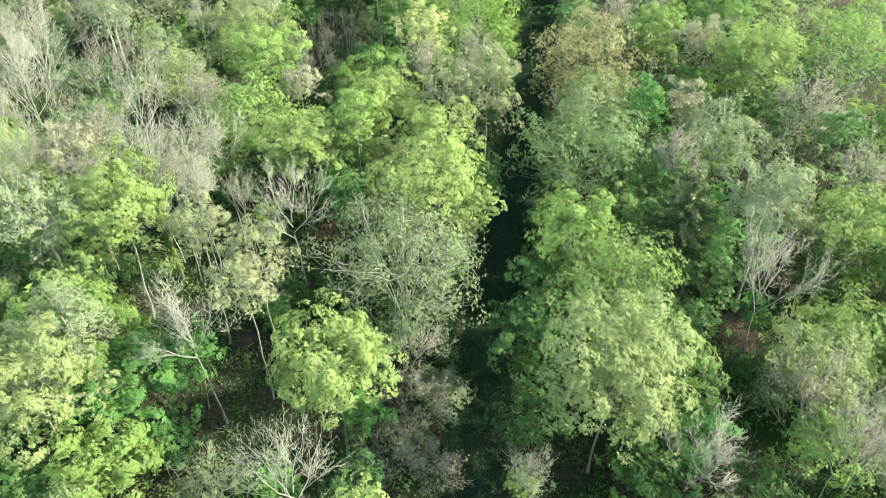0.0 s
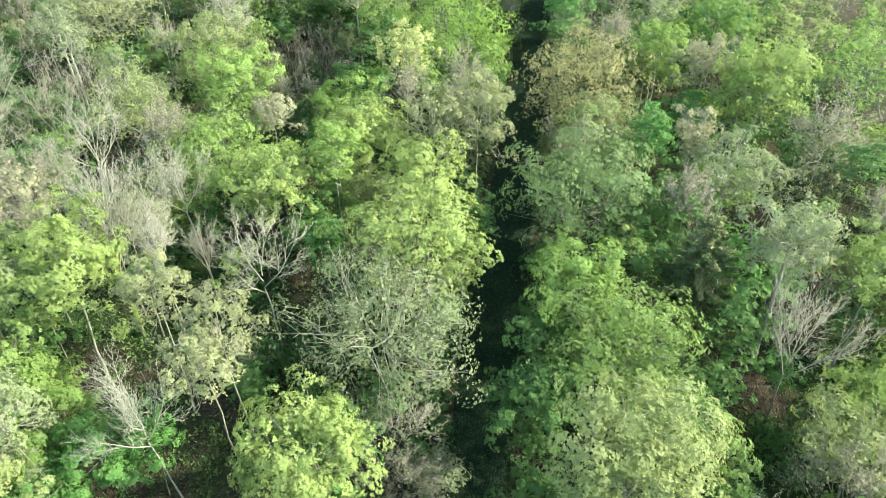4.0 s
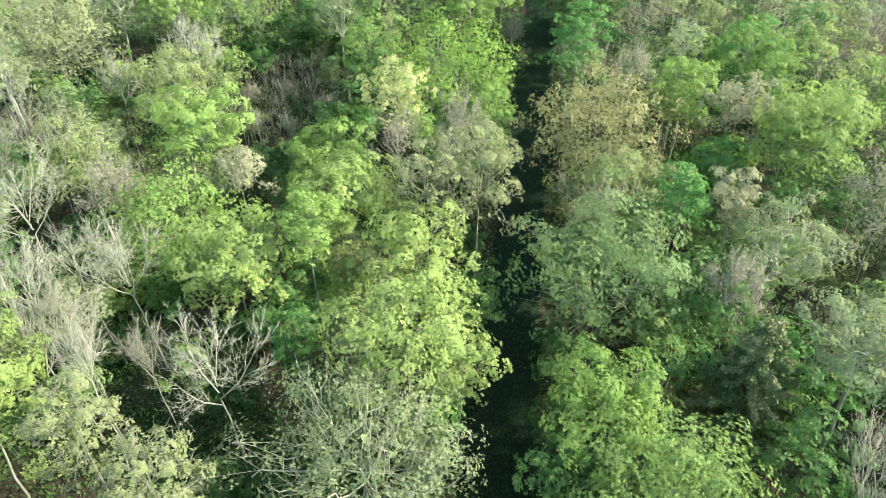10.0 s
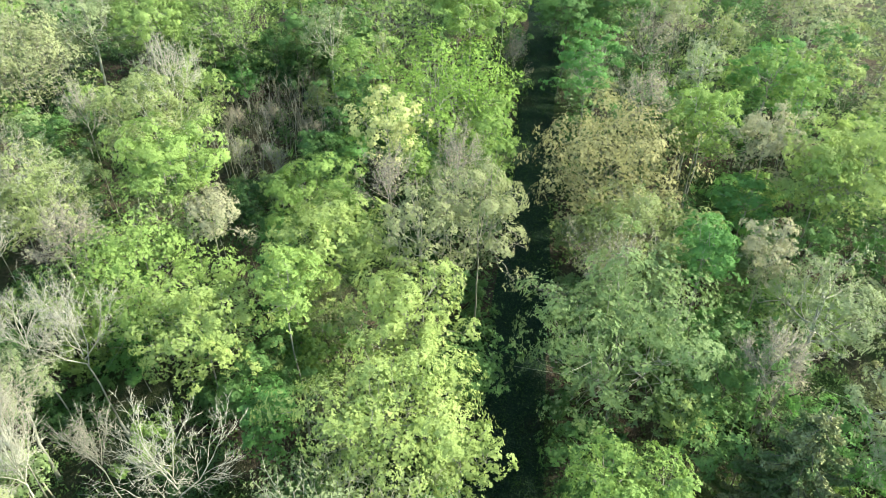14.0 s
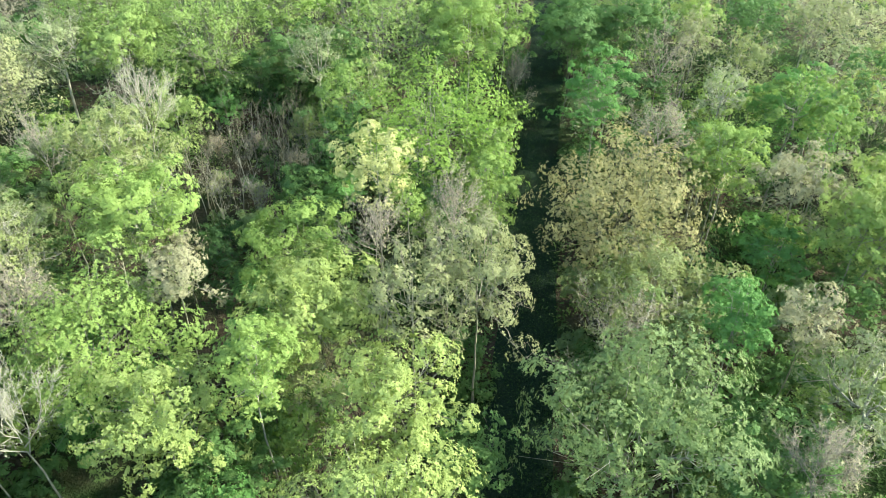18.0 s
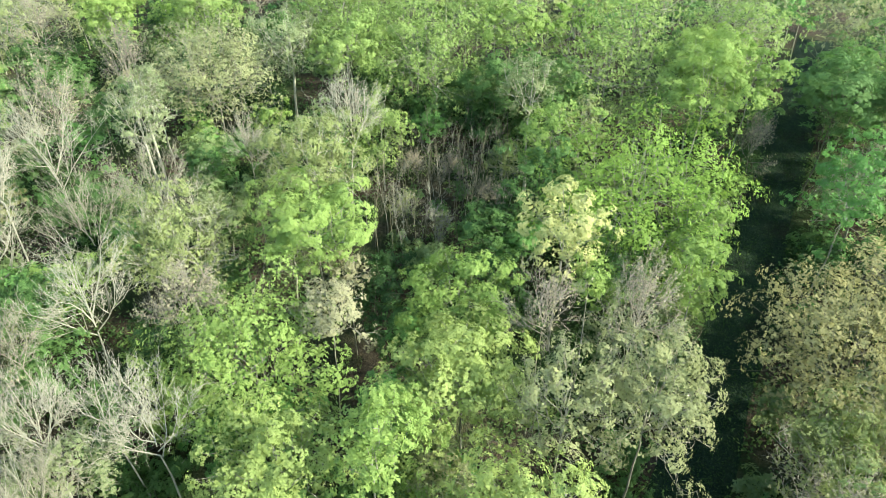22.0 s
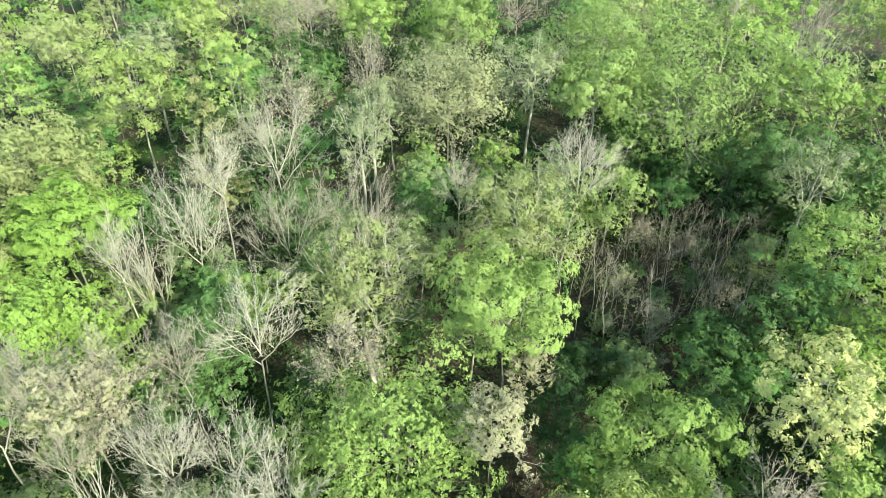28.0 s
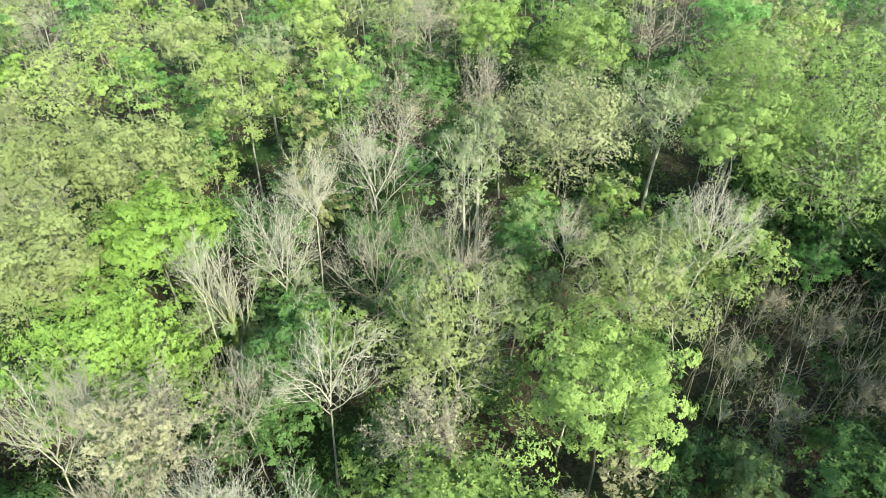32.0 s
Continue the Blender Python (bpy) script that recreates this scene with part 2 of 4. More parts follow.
def small_wood(p0, p1, r0, r1):
    """Branches and twigs as one mesh of triangles: tubes where they are thick, pointed cones where they are thin."""
    p0, p1, r0, r1 = (np.asarray(a, float) for a in (p0, p1, r0, r1))
    thin = r0 < 0.0125
    v, f = tubes(p0[~thin], p1[~thin], r0[~thin], r1[~thin]) if (~thin).any() else (np.zeros((0, 3)), np.zeros((0, 4), int))
    f = np.concatenate([f[:, (0, 1, 2)], f[:, (0, 2, 3)]])
    if thin.any():
        w, g = tubes(p0[thin], p1[thin], r0[thin] * 1.15, r1[thin])
        w = w.reshape(-1, 6, 3)
        w[:, 3] = p1[thin]
        w = w[:, :4].reshape(-1, 3)
        b = np.arange(thin.sum())[:, None] * 4
        g = np.concatenate([b + np.array([[0, 1, 3]]), b + np.array([[1, 2, 3]]), b + np.array([[2, 0, 3]])])
        v, f = np.concatenate([v, w]), np.concatenate([f, g + len(v)])
    return v, f


def pipe(line, radii, sides=6):
    """One unbroken tapered stem through the points of a line."""
    line, n = np.asarray(line, float), len(line)
    d = np.gradient(line, axis=0)
    d /= np.linalg.norm(d, axis=1, keepdims=True)
    ref = np.array([0.0, 0.0, 1.0]) if abs(d[:, 2].mean()) < 0.8 else np.array([1.0, 0.0, 0.0])
    u = np.cross(d, ref)
    u /= np.linalg.norm(u, axis=1, keepdims=True)
    v = np.cross(d, u)
    a = np.arange(sides) * 2 * math.pi / sides
    ring = u[:, None] * np.cos(a)[None, :, None] + v[:, None] * np.sin(a)[None, :, None]
    verts = (line[:, None] + ring * np.asarray(radii, float)[:, None, None]).reshape(-1, 3)
    k = np.arange(sides)
    faces = [np.stack([i * sides + k, i * sides + (k + 1) % sides, (i + 1) * sides + (k + 1) % sides, (i + 1) * sides + k], 1) for i in range(n - 1)]
    return verts, np.concatenate(faces)


def unit(rng, n):
    d = rng.normal(size=(n, 3))
    return d / np.linalg.norm(d, axis=1, keepdims=True)


def leaf_cards(rng, centres, normals, length, slim=0.62):
    """A pointed leaf at each centre, facing roughly along its normal."""
    n = len(centres)
    a = np.cross(normals, unit(rng, n))
    a /= np.maximum(np.linalg.norm(a, axis=1, keepdims=True), 1e-6)
    b = np.cross(normals, a)
    s = length * rng.uniform(0.65, 1.4, (n, 1))
    v = np.stack([centres - a * s * 0.45 - b * s * slim * 0.5, centres - a * s * 0.4 + b * s * slim * 0.5, centres + a * s * 0.6 + normals * s * 0.1], 1)
    return v.reshape(-1, 3), np.arange(n * 3).reshape(n, 3)


def stem_path(p, q, rng, bend, steps):
    """A bowed, slightly crooked line of points from p to q."""
    p, q = np.asarray(p, float), np.asarray(q, float)
    t = np.linspace(0, 1, steps + 1)[:, None]
    line = p + (q - p) * t
    size = np.linalg.norm(q - p)
    line += np.sin(t * math.pi) * unit(rng, 1) * size * bend
    line[1:-1] += rng.normal(size=(steps - 1, 3)) * size * 0.008
    return line


def rising(p, q, rng, steps):
    """A limb that leaves p outwards and bends up towards q."""
    p, q = np.asarray(p, float), np.asarray(q, float)
    c = np.array([p[0] + (q[0] - p[0]) * 0.72, p[1] + (q[1] - p[1]) * 0.72, p[2] + (q[2] - p[2]) * 0.34])
    t = np.linspace(0, 1, steps + 1)[:, None]
    line = p * (1 - t) ** 2 + c * 2 * t * (1 - t) + q * t * t
    line[1:-1] += rng.normal(size=(steps - 1, 3)) * np.linalg.norm(q - p) * 0.03
    return line


def rosettes(rng, centres, normals, radius, leaves):
    """Tufts of leaves at the tips of twigs: each a fan of leaves round one point, cupped along its normal."""
    n = len(centres)
    a = np.cross(normals, unit(rng, n))
    a /= np.maximum(np.linalg.norm(a, axis=1, keepdims=True), 1e-6)
    b = np.cross(normals, a)
    turn = (np.arange(leaves) * 6.283 / leaves)[None] + rng.uniform(-0.45, 0.45, (n, leaves))
    long = radius * rng.uniform(0.6, 1.35, (n, leaves, 1))
    rise = long * rng.uniform(-0.2, 0.4, (n, leaves, 1))
    wide = 0.46 * rng.uniform(0.75, 1.2, (n, leaves))
    c, axis = centres[:, None], normals[:, None]
    edge = []
    for s, reach in ((-1, 1.0), (1, 0.82)):
        t = (turn + s * wide)[..., None]
        edge.append(c + (a[:, None] * np.cos(t) + b[:, None] * np.sin(t)) * long * reach + axis * rise)
    verts = np.concatenate([c, np.stack(edge, 2).reshape(n, leaves * 2, 3)], 1).reshape(-1, 3)
    k = np.arange(leaves)
    fan = np.stack([np.zeros(leaves, int), 1 + 2 * k, 2 + 2 * k], 1)
    faces = (np.arange(n)[:, None, None] * (1 + 2 * leaves) + fan[None]).reshape(-1, 3)
    return verts, faces


# kind: leaf, bark, leaf tufts a square metre, tuft radius, layering of the boughs, share of twigs in view, limb thickness, label, category
STYLE = {
    "yellow_oak": ("yellow", "grey", 18.5, 0.140, 0.1, 0.30, 1.0, "oak in fresh yellow-green leaf standing in the wood", "tree"),
    "green_oak": ("oakgreen", "grey", 18.5, 0.140, 0.1, 0.25, 1.0, "broad oak in olive-green young leaf beside the ride", "tree"),
    "pale_oak": ("pale", "grey", 20.5, 0.150, 0.1, 0.25, 0.9, "tree in pale creamy green spring leaf", "tree"),
    "pale_green_oak": ("pale", "white", 13.7, 0.126, 0.1, 0.8, 1.4, "thin-leaved tree in pale yellow-green leaf with light branches", "tree"),
    "grey_oak": ("grey", "white", 14.0, 0.120, 0.1, 0.7, 1.75, "oak in grey-green opening leaf with pale branches", "tree"),
    "blue_oak": ("blue", "white", 20.5, 0.162, 0.15, 0.25, 1.3, "tree in dense grey-blue green leaf", "tree"),
    "lime_tree": ("lime", "grey", 19.5, 0.140, 0.3, 0.15, 0.9, "tree in dense fresh lime-green leaf", "tree"),
    "maple": ("maple", "grey", 19.5, 0.161, 0.7, 0.1, 0.9, "maple in full bright green leaf", "tree"),
    "green_beech": ("green", "brown", 16.6, 0.148, 0.7, 0.15, 0.8, "shaded understorey tree in mid-green leaf", "tree"),
    "dark_holly": ("dark", "brown", 17.6, 0.140, 0.2, 0.1, 0.8, "dark green evergreen understorey tree", "tree"),
    "bright_beech": ("bright", "grey", 18.5, 0.148, 0.6, 0.15, 0.8, "tree in saturated bright green leaf", "tree"),
    "yellow_beech": ("maple", "grey", 18.5, 0.148, 0.4, 0.15, 1.0, "large spreading tree in yellow-lime leaf beside the ride", "tree"),
    "orange_oak": ("orange", "brown", 18.5, 0.140, 0.1, 0.35, 1.0, "broad oak in orange-tan opening leaf beside the ride", "tree"),
    "cream_oak": ("cream", "grey", 18.5, 0.140, 0.1, 0.3, 0.9, "small tree in cream-yellow young leaf", "tree"),
    "tan_oak": ("tan", "tan", 19.0, 0.122, 0.0, 1.0, 0.8, "tree with dense tan buds and opening leaves", "tree"),
    "tan_green_oak": ("tangreen", "tan", 15.6, 0.126, 0.1, 0.7, 0.9, "tall tree in tan and olive opening leaf", "tree"),
    "twiggy_green": ("tangreen", "tan", 24.0, 0.115, 0.0, 1.0, 0.9, "twiggy tree with brownish fine branches and small leaves", "tree"),
    "tan_twigs": ("tan", "pink", 0.35, 0.11, 0.0, 1.0, 0.8, "leafless tree with dense pinkish-brown twigs", "tree"),
    "bare_tan": ("tan", "tan", 0, 0.2, 0.0, 1.0, 0.9, "leafless tree with tan-grey branches and twigs", "tree"),
    "bare_white": ("grey", "white", 0, 0.2, 0.0, 1.0, 1.15, "leafless tree with whitish bark and branches", "tree"),
    "bare_leafing": ("pale", "white", 0.8, 0.13, 0.0, 1.0, 1.1, "pale-barked tree just coming into leaf", "tree"),
    "sparse_oak": ("pale", "white", 8.0, 0.133, 0.1, 1.0, 1.9, "old oak with pale limbs and sparse yellow-green leaf", "tree"),
}
TREES = []


def forking(rng, start, top, spread, girth, levels, dome=False):
    """The wood of a leafless crown: limbs from the head of the trunk that fan out and bend up, each with side branches
    that branch again. Gives the first limbs as lines, all finer stems as segments, and the tips with their ways."""
    n = int(rng.integers(5, 8)) + (3 if dome else 0)
    a = np.arange(n) * 2.4 + rng.uniform(0, 6.28)
    way = np.stack([np.cos(a), np.sin(a), np.linspace(0.25 if dome else 1.05, 1.5 if dome else 2.1, n)], 1) + rng.normal(size=(n, 3)) * 0.10
    way[-1] = (rng.normal() * 0.12, rng.normal() * 0.12, 1.0)
    pos = np.stack([np.zeros(n), np.zeros(n), np.linspace(-0.1, 0.45, n)], 1)
    size = np.linspace(1.0, 0.85, n)
    first, segs = [], []
    for level in range(levels):
        way /= np.linalg.norm(way, axis=1, keepdims=True)
        long = (size * rng.uniform(0.75, 1.2, len(pos)))[:, None]
        bend = unit(rng, len(pos)) * 0.16
        mid = pos + (way + bend) * long * 0.5
        tip_way = way - bend * 0.6 + np.array([0, 0, 0.0 if dome else 0.10])
        tip_way /= np.linalg.norm(tip_way, axis=1, keepdims=True)
        end = mid + tip_way * long * 0.5
        if level == 0:
            first = [(pos[i], mid[i], end[i]) for i in range(n)]
        else:
            segs.append((level, pos, mid, end))
        kids = (5, 4, 3, 3, 2)[level]
        if level < levels - 1:
            m = len(pos) * kids
            t = np.tile(np.linspace(0.32, 1.0, kids), len(pos))[:, None] + rng.uniform(-0.08, 0.0, (m, 1))
            p0, p1, p2 = np.repeat(pos, kids, 0), np.repeat(mid, kids, 0), np.repeat(end, kids, 0)
            w = np.repeat(tip_way, kids, 0)
            side = np.cross(w, unit(rng, m))
            side /= np.maximum(np.linalg.norm(side, axis=1, keepdims=True), 1e-6)
            tail = np.tile(np.arange(kids) == kids - 1, len(pos))[:, None]
            size = np.repeat(size, kids) * np.where(tail[:, 0], 0.62, 0.56) * (1.12 - 0.25 * t[:, 0])
            pos = np.where(t < 0.5, p0 + (p1 - p0) * t * 2, p1 + (p2 - p1) * (t * 2 - 1))
            way = w + side * np.where(tail, 0.2, rng.uniform(0.55, 0.95, (m, 1))) + np.array([0, 0, 0.05])
    end = np.concatenate([e for _, _, _, e in segs[-1:]])
    wide = np.percentile(np.linalg.norm(end[:, :2], axis=1), 87)
    scale = np.array([spread / wide, spread / wide, (top - start[2]) / np.percentile(end[:, 2], 99)])
    place = lambda p: start + np.asarray(p) * scale
    lines = [np.array([place(q) for q in f]) for f in first]
    a0, a1, b0, b1 = [], [], [], []
    for level, p, m, e in segs:
        r = max(girth * (0.48 if dome else 0.58) * 0.52 ** level, 0.0105)
        k = np.full(len(p), r)
        if level < 3:
            a0 += [place(p), place(m)]
            a1 += [place(m), place(e)]
            b0 += [k, k * 0.8]
            b1 += [k * 0.8, k * 0.5]
        else:
            a0.append(place(p)), a1.append(place(e)), b0.append(k), b1.append(k * 0.6)
    way = way / np.linalg.norm(way, axis=1, keepdims=True)
    return lines, [np.concatenate(x) for x in (a0, a1, b0, b1)], place(end), way


def bare_crown(rng, thing, head, top, spread, girth, bark, fine, dome):
    """Limbs and twigs of a tree without leaves; gives the twig tips and their ways."""
    levels = 5 if fine > 0.8 and spread > 2.7 else 4 if fine > 0.4 else 3
    lines, (p0, p1, r0, r1), place, out = forking(rng, head, top, spread, girth, levels, dome)
    a0, a1, b0, b1 = [p0], [p1], [r0], [r1]
    for line in lines:
        if fine > 0.5:
            mesh_object("limb", *pipe(line, (girth * 0.58, girth * 0.47, girth * 0.32), 5), BARK[bark], thing, smooth=True)
        else:
            a0.append(line[:-1]), a1.append(line[1:]), b0.append(np.array([girth * 0.5, girth * 0.4])), b1.append(np.array([girth * 0.4, girth * 0.24]))
    for _ in range(1 if levels == 5 else 2 if levels == 4 else 3):
        base = place - out * rng.uniform(0.0, 0.5, (len(place), 1))
        a0.append(base)
        a1.append(base + (out * 0.9 + unit(rng, len(place)) * 0.6 + np.array([0, 0, 0.15])) * rng.uniform(0.3, 0.7, (len(place), 1)))
        b0.append(np.full(len(place), 0.010))
        b1.append(np.full(len(place), 0.004))
    wood = small_wood(np.concatenate(a0), np.concatenate(a1), np.concatenate(b0), np.concatenate(b1))
    tagged(mesh_object("twig_crown", *wood, BARK[bark], thing, smooth=True), kind="stuff")
    return place, out


def tree(kind, x, y, top, spread, deep, seed, fine=1.0):
    """A tree on the ground at x, y: its height, the crown's half width and half height."""
    TREES.append((x, y, spread, top))
    if kind == "conifer":
        return conifer(x, y, top, spread, seed)
    if kind == "ivy_pole":
        return ivy_pole(x, y, top, seed)
    leaf, bark, dense, tuft, layer, wood, thick, label, category = STYLE[kind]
    if y > 113 or x < -80 or x > 38:
        fine = min(fine, 0.7)
    rng = np.random.default_rng(seed * 7 + 11)
    thing = new(kind)
    thing.location = (x, y, soft_z(x, y) - 0.05)
    tagged(thing, label, category, group="trees of the wood")
    bare = dense < 2
    if bare:
        deep = min(max(deep * 1.1, spread * (0.8 if kind == "tan_twigs" else 1.25)), top * 0.42)
    mid = np.array([rng.normal() * 0.25, rng.normal() * 0.25, top - deep])
    # trunk
    girth = 0.0080 * top * (0.55 + spread * 0.09) * thick * (0.72 if bare else 0.9)
    lean = rng.normal(size=2) * 0.35
    fork = np.array([mid[0], mid[1], max(top - 2 * deep * 0.92, top * 0.34)])
    crest = np.array([mid[0] + lean[0] * 0.5, mid[1] + lean[1] * 0.5, top - deep * 0.5])
    low = stem_path((lean[0], lean[1], 0), fork, rng, 0.012, 4)
    high = stem_path(fork, crest, rng, 0.03, 4)
    line = low if bare else np.concatenate([low, high[1:]])
    radius = np.linspace(girth, girth * (0.62 if bare else 0.28), len(line))
    radius[0] *= 1.45
    mesh_object("trunk", *pipe(line, radius, 7), BARK[bark], thing, smooth=True)
    if bare:
        tips, ways = bare_crown(rng, thing, low[-1], top + 0.3, spread * 1.05, girth, bark, fine, kind == "tan_twigs")
        if dense:
            some = rng.random(len(tips)) < dense
            mesh_object("crown", *rosettes(rng, tips[some] + ways[some] * 0.2, ways[some], tuft, 4), LEAF[leaf], thing)
        return thing
    # boughs: heads of leaf over the outside of the crown, uneven in reach, with gaps between them
    size = np.array([spread, spread, deep])
    count = int(np.clip(8 + spread * spread * 1.6, 9, 84) * (0.6 if fine < 0.4 else 0.8 if fine < 0.8 else 1.0))
    k = np.arange(count) + 0.5
    up = 1 - 1.66 * k / count
    turn = k * 2.399963 + rng.uniform(0, 6.28)
    flat = np.sqrt(np.clip(1 - up * up, 0, 1))
    way = np.stack([flat * np.cos(turn), flat * np.sin(turn), up], 1) + rng.normal(size=(count, 3)) * 0.17
    swell = np.array([noise.noise((float(w[0]) * 1.5 + seed * 3.1, float(w[1]) * 1.5, float(w[2]) * 1.5)) for w in way])
    way[:, 2] = np.where(way[:, 2] < 0, way[:, 2] * min(1.6, (top - deep) * 0.72 / deep), way[:, 2])
    bough_r = spread * rng.uniform(0.20, 0.34, count) * (1.35 if count < 18 else 1.0)
    reach = np.clip(rng.uniform(0.74, 0.98, count) + 0.26 * swell, 0.5, 1.1)
    reach = np.where(rng.random(count) < 0.14, reach * 0.65, reach)
    lobes = mid + way * size * reach[:, None] * (1 - 0.55 * bough_r / spread)[:, None]
    # sprays on the boughs, longer outwards than across
    sprays = 6 if fine > 0.8 else 5 if fine > 0.4 else 4
    own = np.repeat(np.arange(count), sprays)
    off = unit(rng, len(own)) + way[own] * 0.35
    off[:, 2] = np.where(off[:, 2] < -0.3, -off[:, 2], off[:, 2])
    off[:, 2] *= 1 - 0.45 * layer
    spray = lobes[own] + off * (bough_r[own] * rng.uniform(0.65, 1.12, len(own)))[:, None]
    spray_r = bough_r[own] * rng.uniform(0.34, 0.56, len(own))
    # tufts of leaf on the sprays
    coarse = 1.05 if fine > 0.8 else 1.3 if fine > 0.5 else 1.7 if fine > 0.3 else 2.4
    share = spray_r ** 2 * 6.9 * dense / (coarse * coarse) * np.where(way[own][:, 2] < -0.35, 0.6, 1.0)
    tufts = np.maximum(2, (share * rng.uniform(0.6, 1.3, len(own))).astype(int))
    tufts = (tufts * min(1.0, (6500 if fine > 0.8 else 1450 if fine > 0.5 else 700 if fine > 0.3 else 350) / tufts.sum())).astype(int) + 1
    at = np.repeat(np.arange(len(own)), tufts)
    d = unit(rng, len(at)) + off[at] * 0.7
    d /= np.maximum(np.linalg.norm(d, axis=1, keepdims=True), 0.2)
    squash = np.array([1.12, 1.12, 0.8 - 0.5 * layer])
    c = spray[at] + d * squash * (spray_r[at] * rng.uniform(0.7, 1.1, len(at)))[:, None]
    nrm = d * squash * (0.7 - 0.3 * layer) + off[at] * (0.7 - 0.2 * layer) + unit(rng, len(at)) * 0.24 + np.array([0, 0, 0.15 + 0.5 * layer])
    nrm /= np.linalg.norm(nrm, axis=1, keepdims=True)
    # leaf inside the crown, in larger tufts
    inner = int((20 + 14 * spread * spread) * (1.0 if fine > 0.5 else 0.7) * min(1.0, dense / 15))
    far = unit(rng, inner)
    c = np.concatenate([c, mid + far * size * rng.uniform(0.35, 0.8, (inner, 1)) * np.where(far[:, 2:] < 0, 1.25, 1.0)])
    nrm = np.concatenate([nrm, unit(rng, inner) * 0.5 + np.array([0, 0, 0.8])])
    wide = np.concatenate([np.full(len(at), tuft * coarse), np.full(inner, tuft * (2.2 if fine > 0.5 else 2.7))])
    mesh_object("crown", *rosettes(rng, c, nrm, wide[:, None, None], 4), LEAF[leaf], thing)
    # limbs, and the small wood that they carry
    limbs = int(np.clip(round(count / 5), 3, 7 if spread > 2.6 else 3)) if fine > 0.8 else (3 if fine > 0.5 else 2)
    angle = np.arctan2(lobes[:, 1] - mid[1], lobes[:, 0] - mid[0])
    a0, a1, b0, b1 = [], [], [], []
    for mine in np.array_split(np.argsort(angle), limbs):
        start = high[0] + (high[-1] - high[0]) * rng.uniform(0.0, 0.55)
        far_lobe = mine[np.argmax(np.linalg.norm(lobes[mine] - start, axis=1))]
        arm = rising(start, lobes[far_lobe], rng, 5)
        r = girth * 0.45
        ar = np.linspace(r, r * 0.25, len(arm))
        if fine > 0.5:
            mesh_object("limb", *pipe(arm, ar, 5), BARK[bark], thing, smooth=True)
        else:
            a0.append(arm[:-1]), a1.append(arm[1:]), b0.append(ar[:-1]), b1.append(ar[1:])
        for i in mine:
            goal = lobes[i] + way[i] * bough_r[i] * (0.6 if wood > 0.4 else 0.0)
            path = arm[2:] if i == far_lobe else rising(arm[int(rng.integers(1, 4))], goal, rng, 4)
            pr = np.linspace(r * 0.55, r * 0.24, len(path))
            if i != far_lobe:
                a0.append(path[:-1]), a1.append(path[1:]), b0.append(pr[:-1]), b1.append(pr[1:])
            ends = spray[own == i]
            ends = ends[rng.random(len(ends)) < wood]
            if len(ends) == 0 or fine < 0.5:
                continue
            ends = ends + (way[i] + np.array([0, 0, 0.5])) * spray_r[own == i].mean() * 0.5
            root = path[rng.integers(1, len(path), len(ends))]
            bow = (root + ends) * 0.5 + rng.normal(size=ends.shape) * 0.17 + np.array([0, 0, -0.05])
            t0 = np.full(len(ends), max(r * 0.22, 0.022))
            a0 += [root, bow]
            a1 += [bow, ends]
            b0 += [t0, t0 * 0.7]
            b1 += [t0 * 0.7, t0 * 0.4]
            if wood > 0.65:
                for _ in range(3):
                    base = bow + (ends - bow) * rng.uniform(0.1, 1.0, (len(ends), 1))
                    tip = base + (way[i] * 0.5 + unit(rng, len(ends)) * 0.6 + np.array([0, 0, 0.25])) * rng.uniform(0.4, 0.9, (len(ends), 1))
                    a0.append(base)
                    a1.append(tip)
                    b0.append(np.full(len(ends), 0.0115))
                    b1.append(np.full(len(ends), 0.0045))
    wood_mesh = small_wood(np.concatenate(a0), np.concatenate(a1), np.concatenate(b0), np.concatenate(b1))
    tagged(mesh_object("twig_crown", *wood_mesh, BARK[bark], thing, smooth=True), kind="stuff")
    return thing


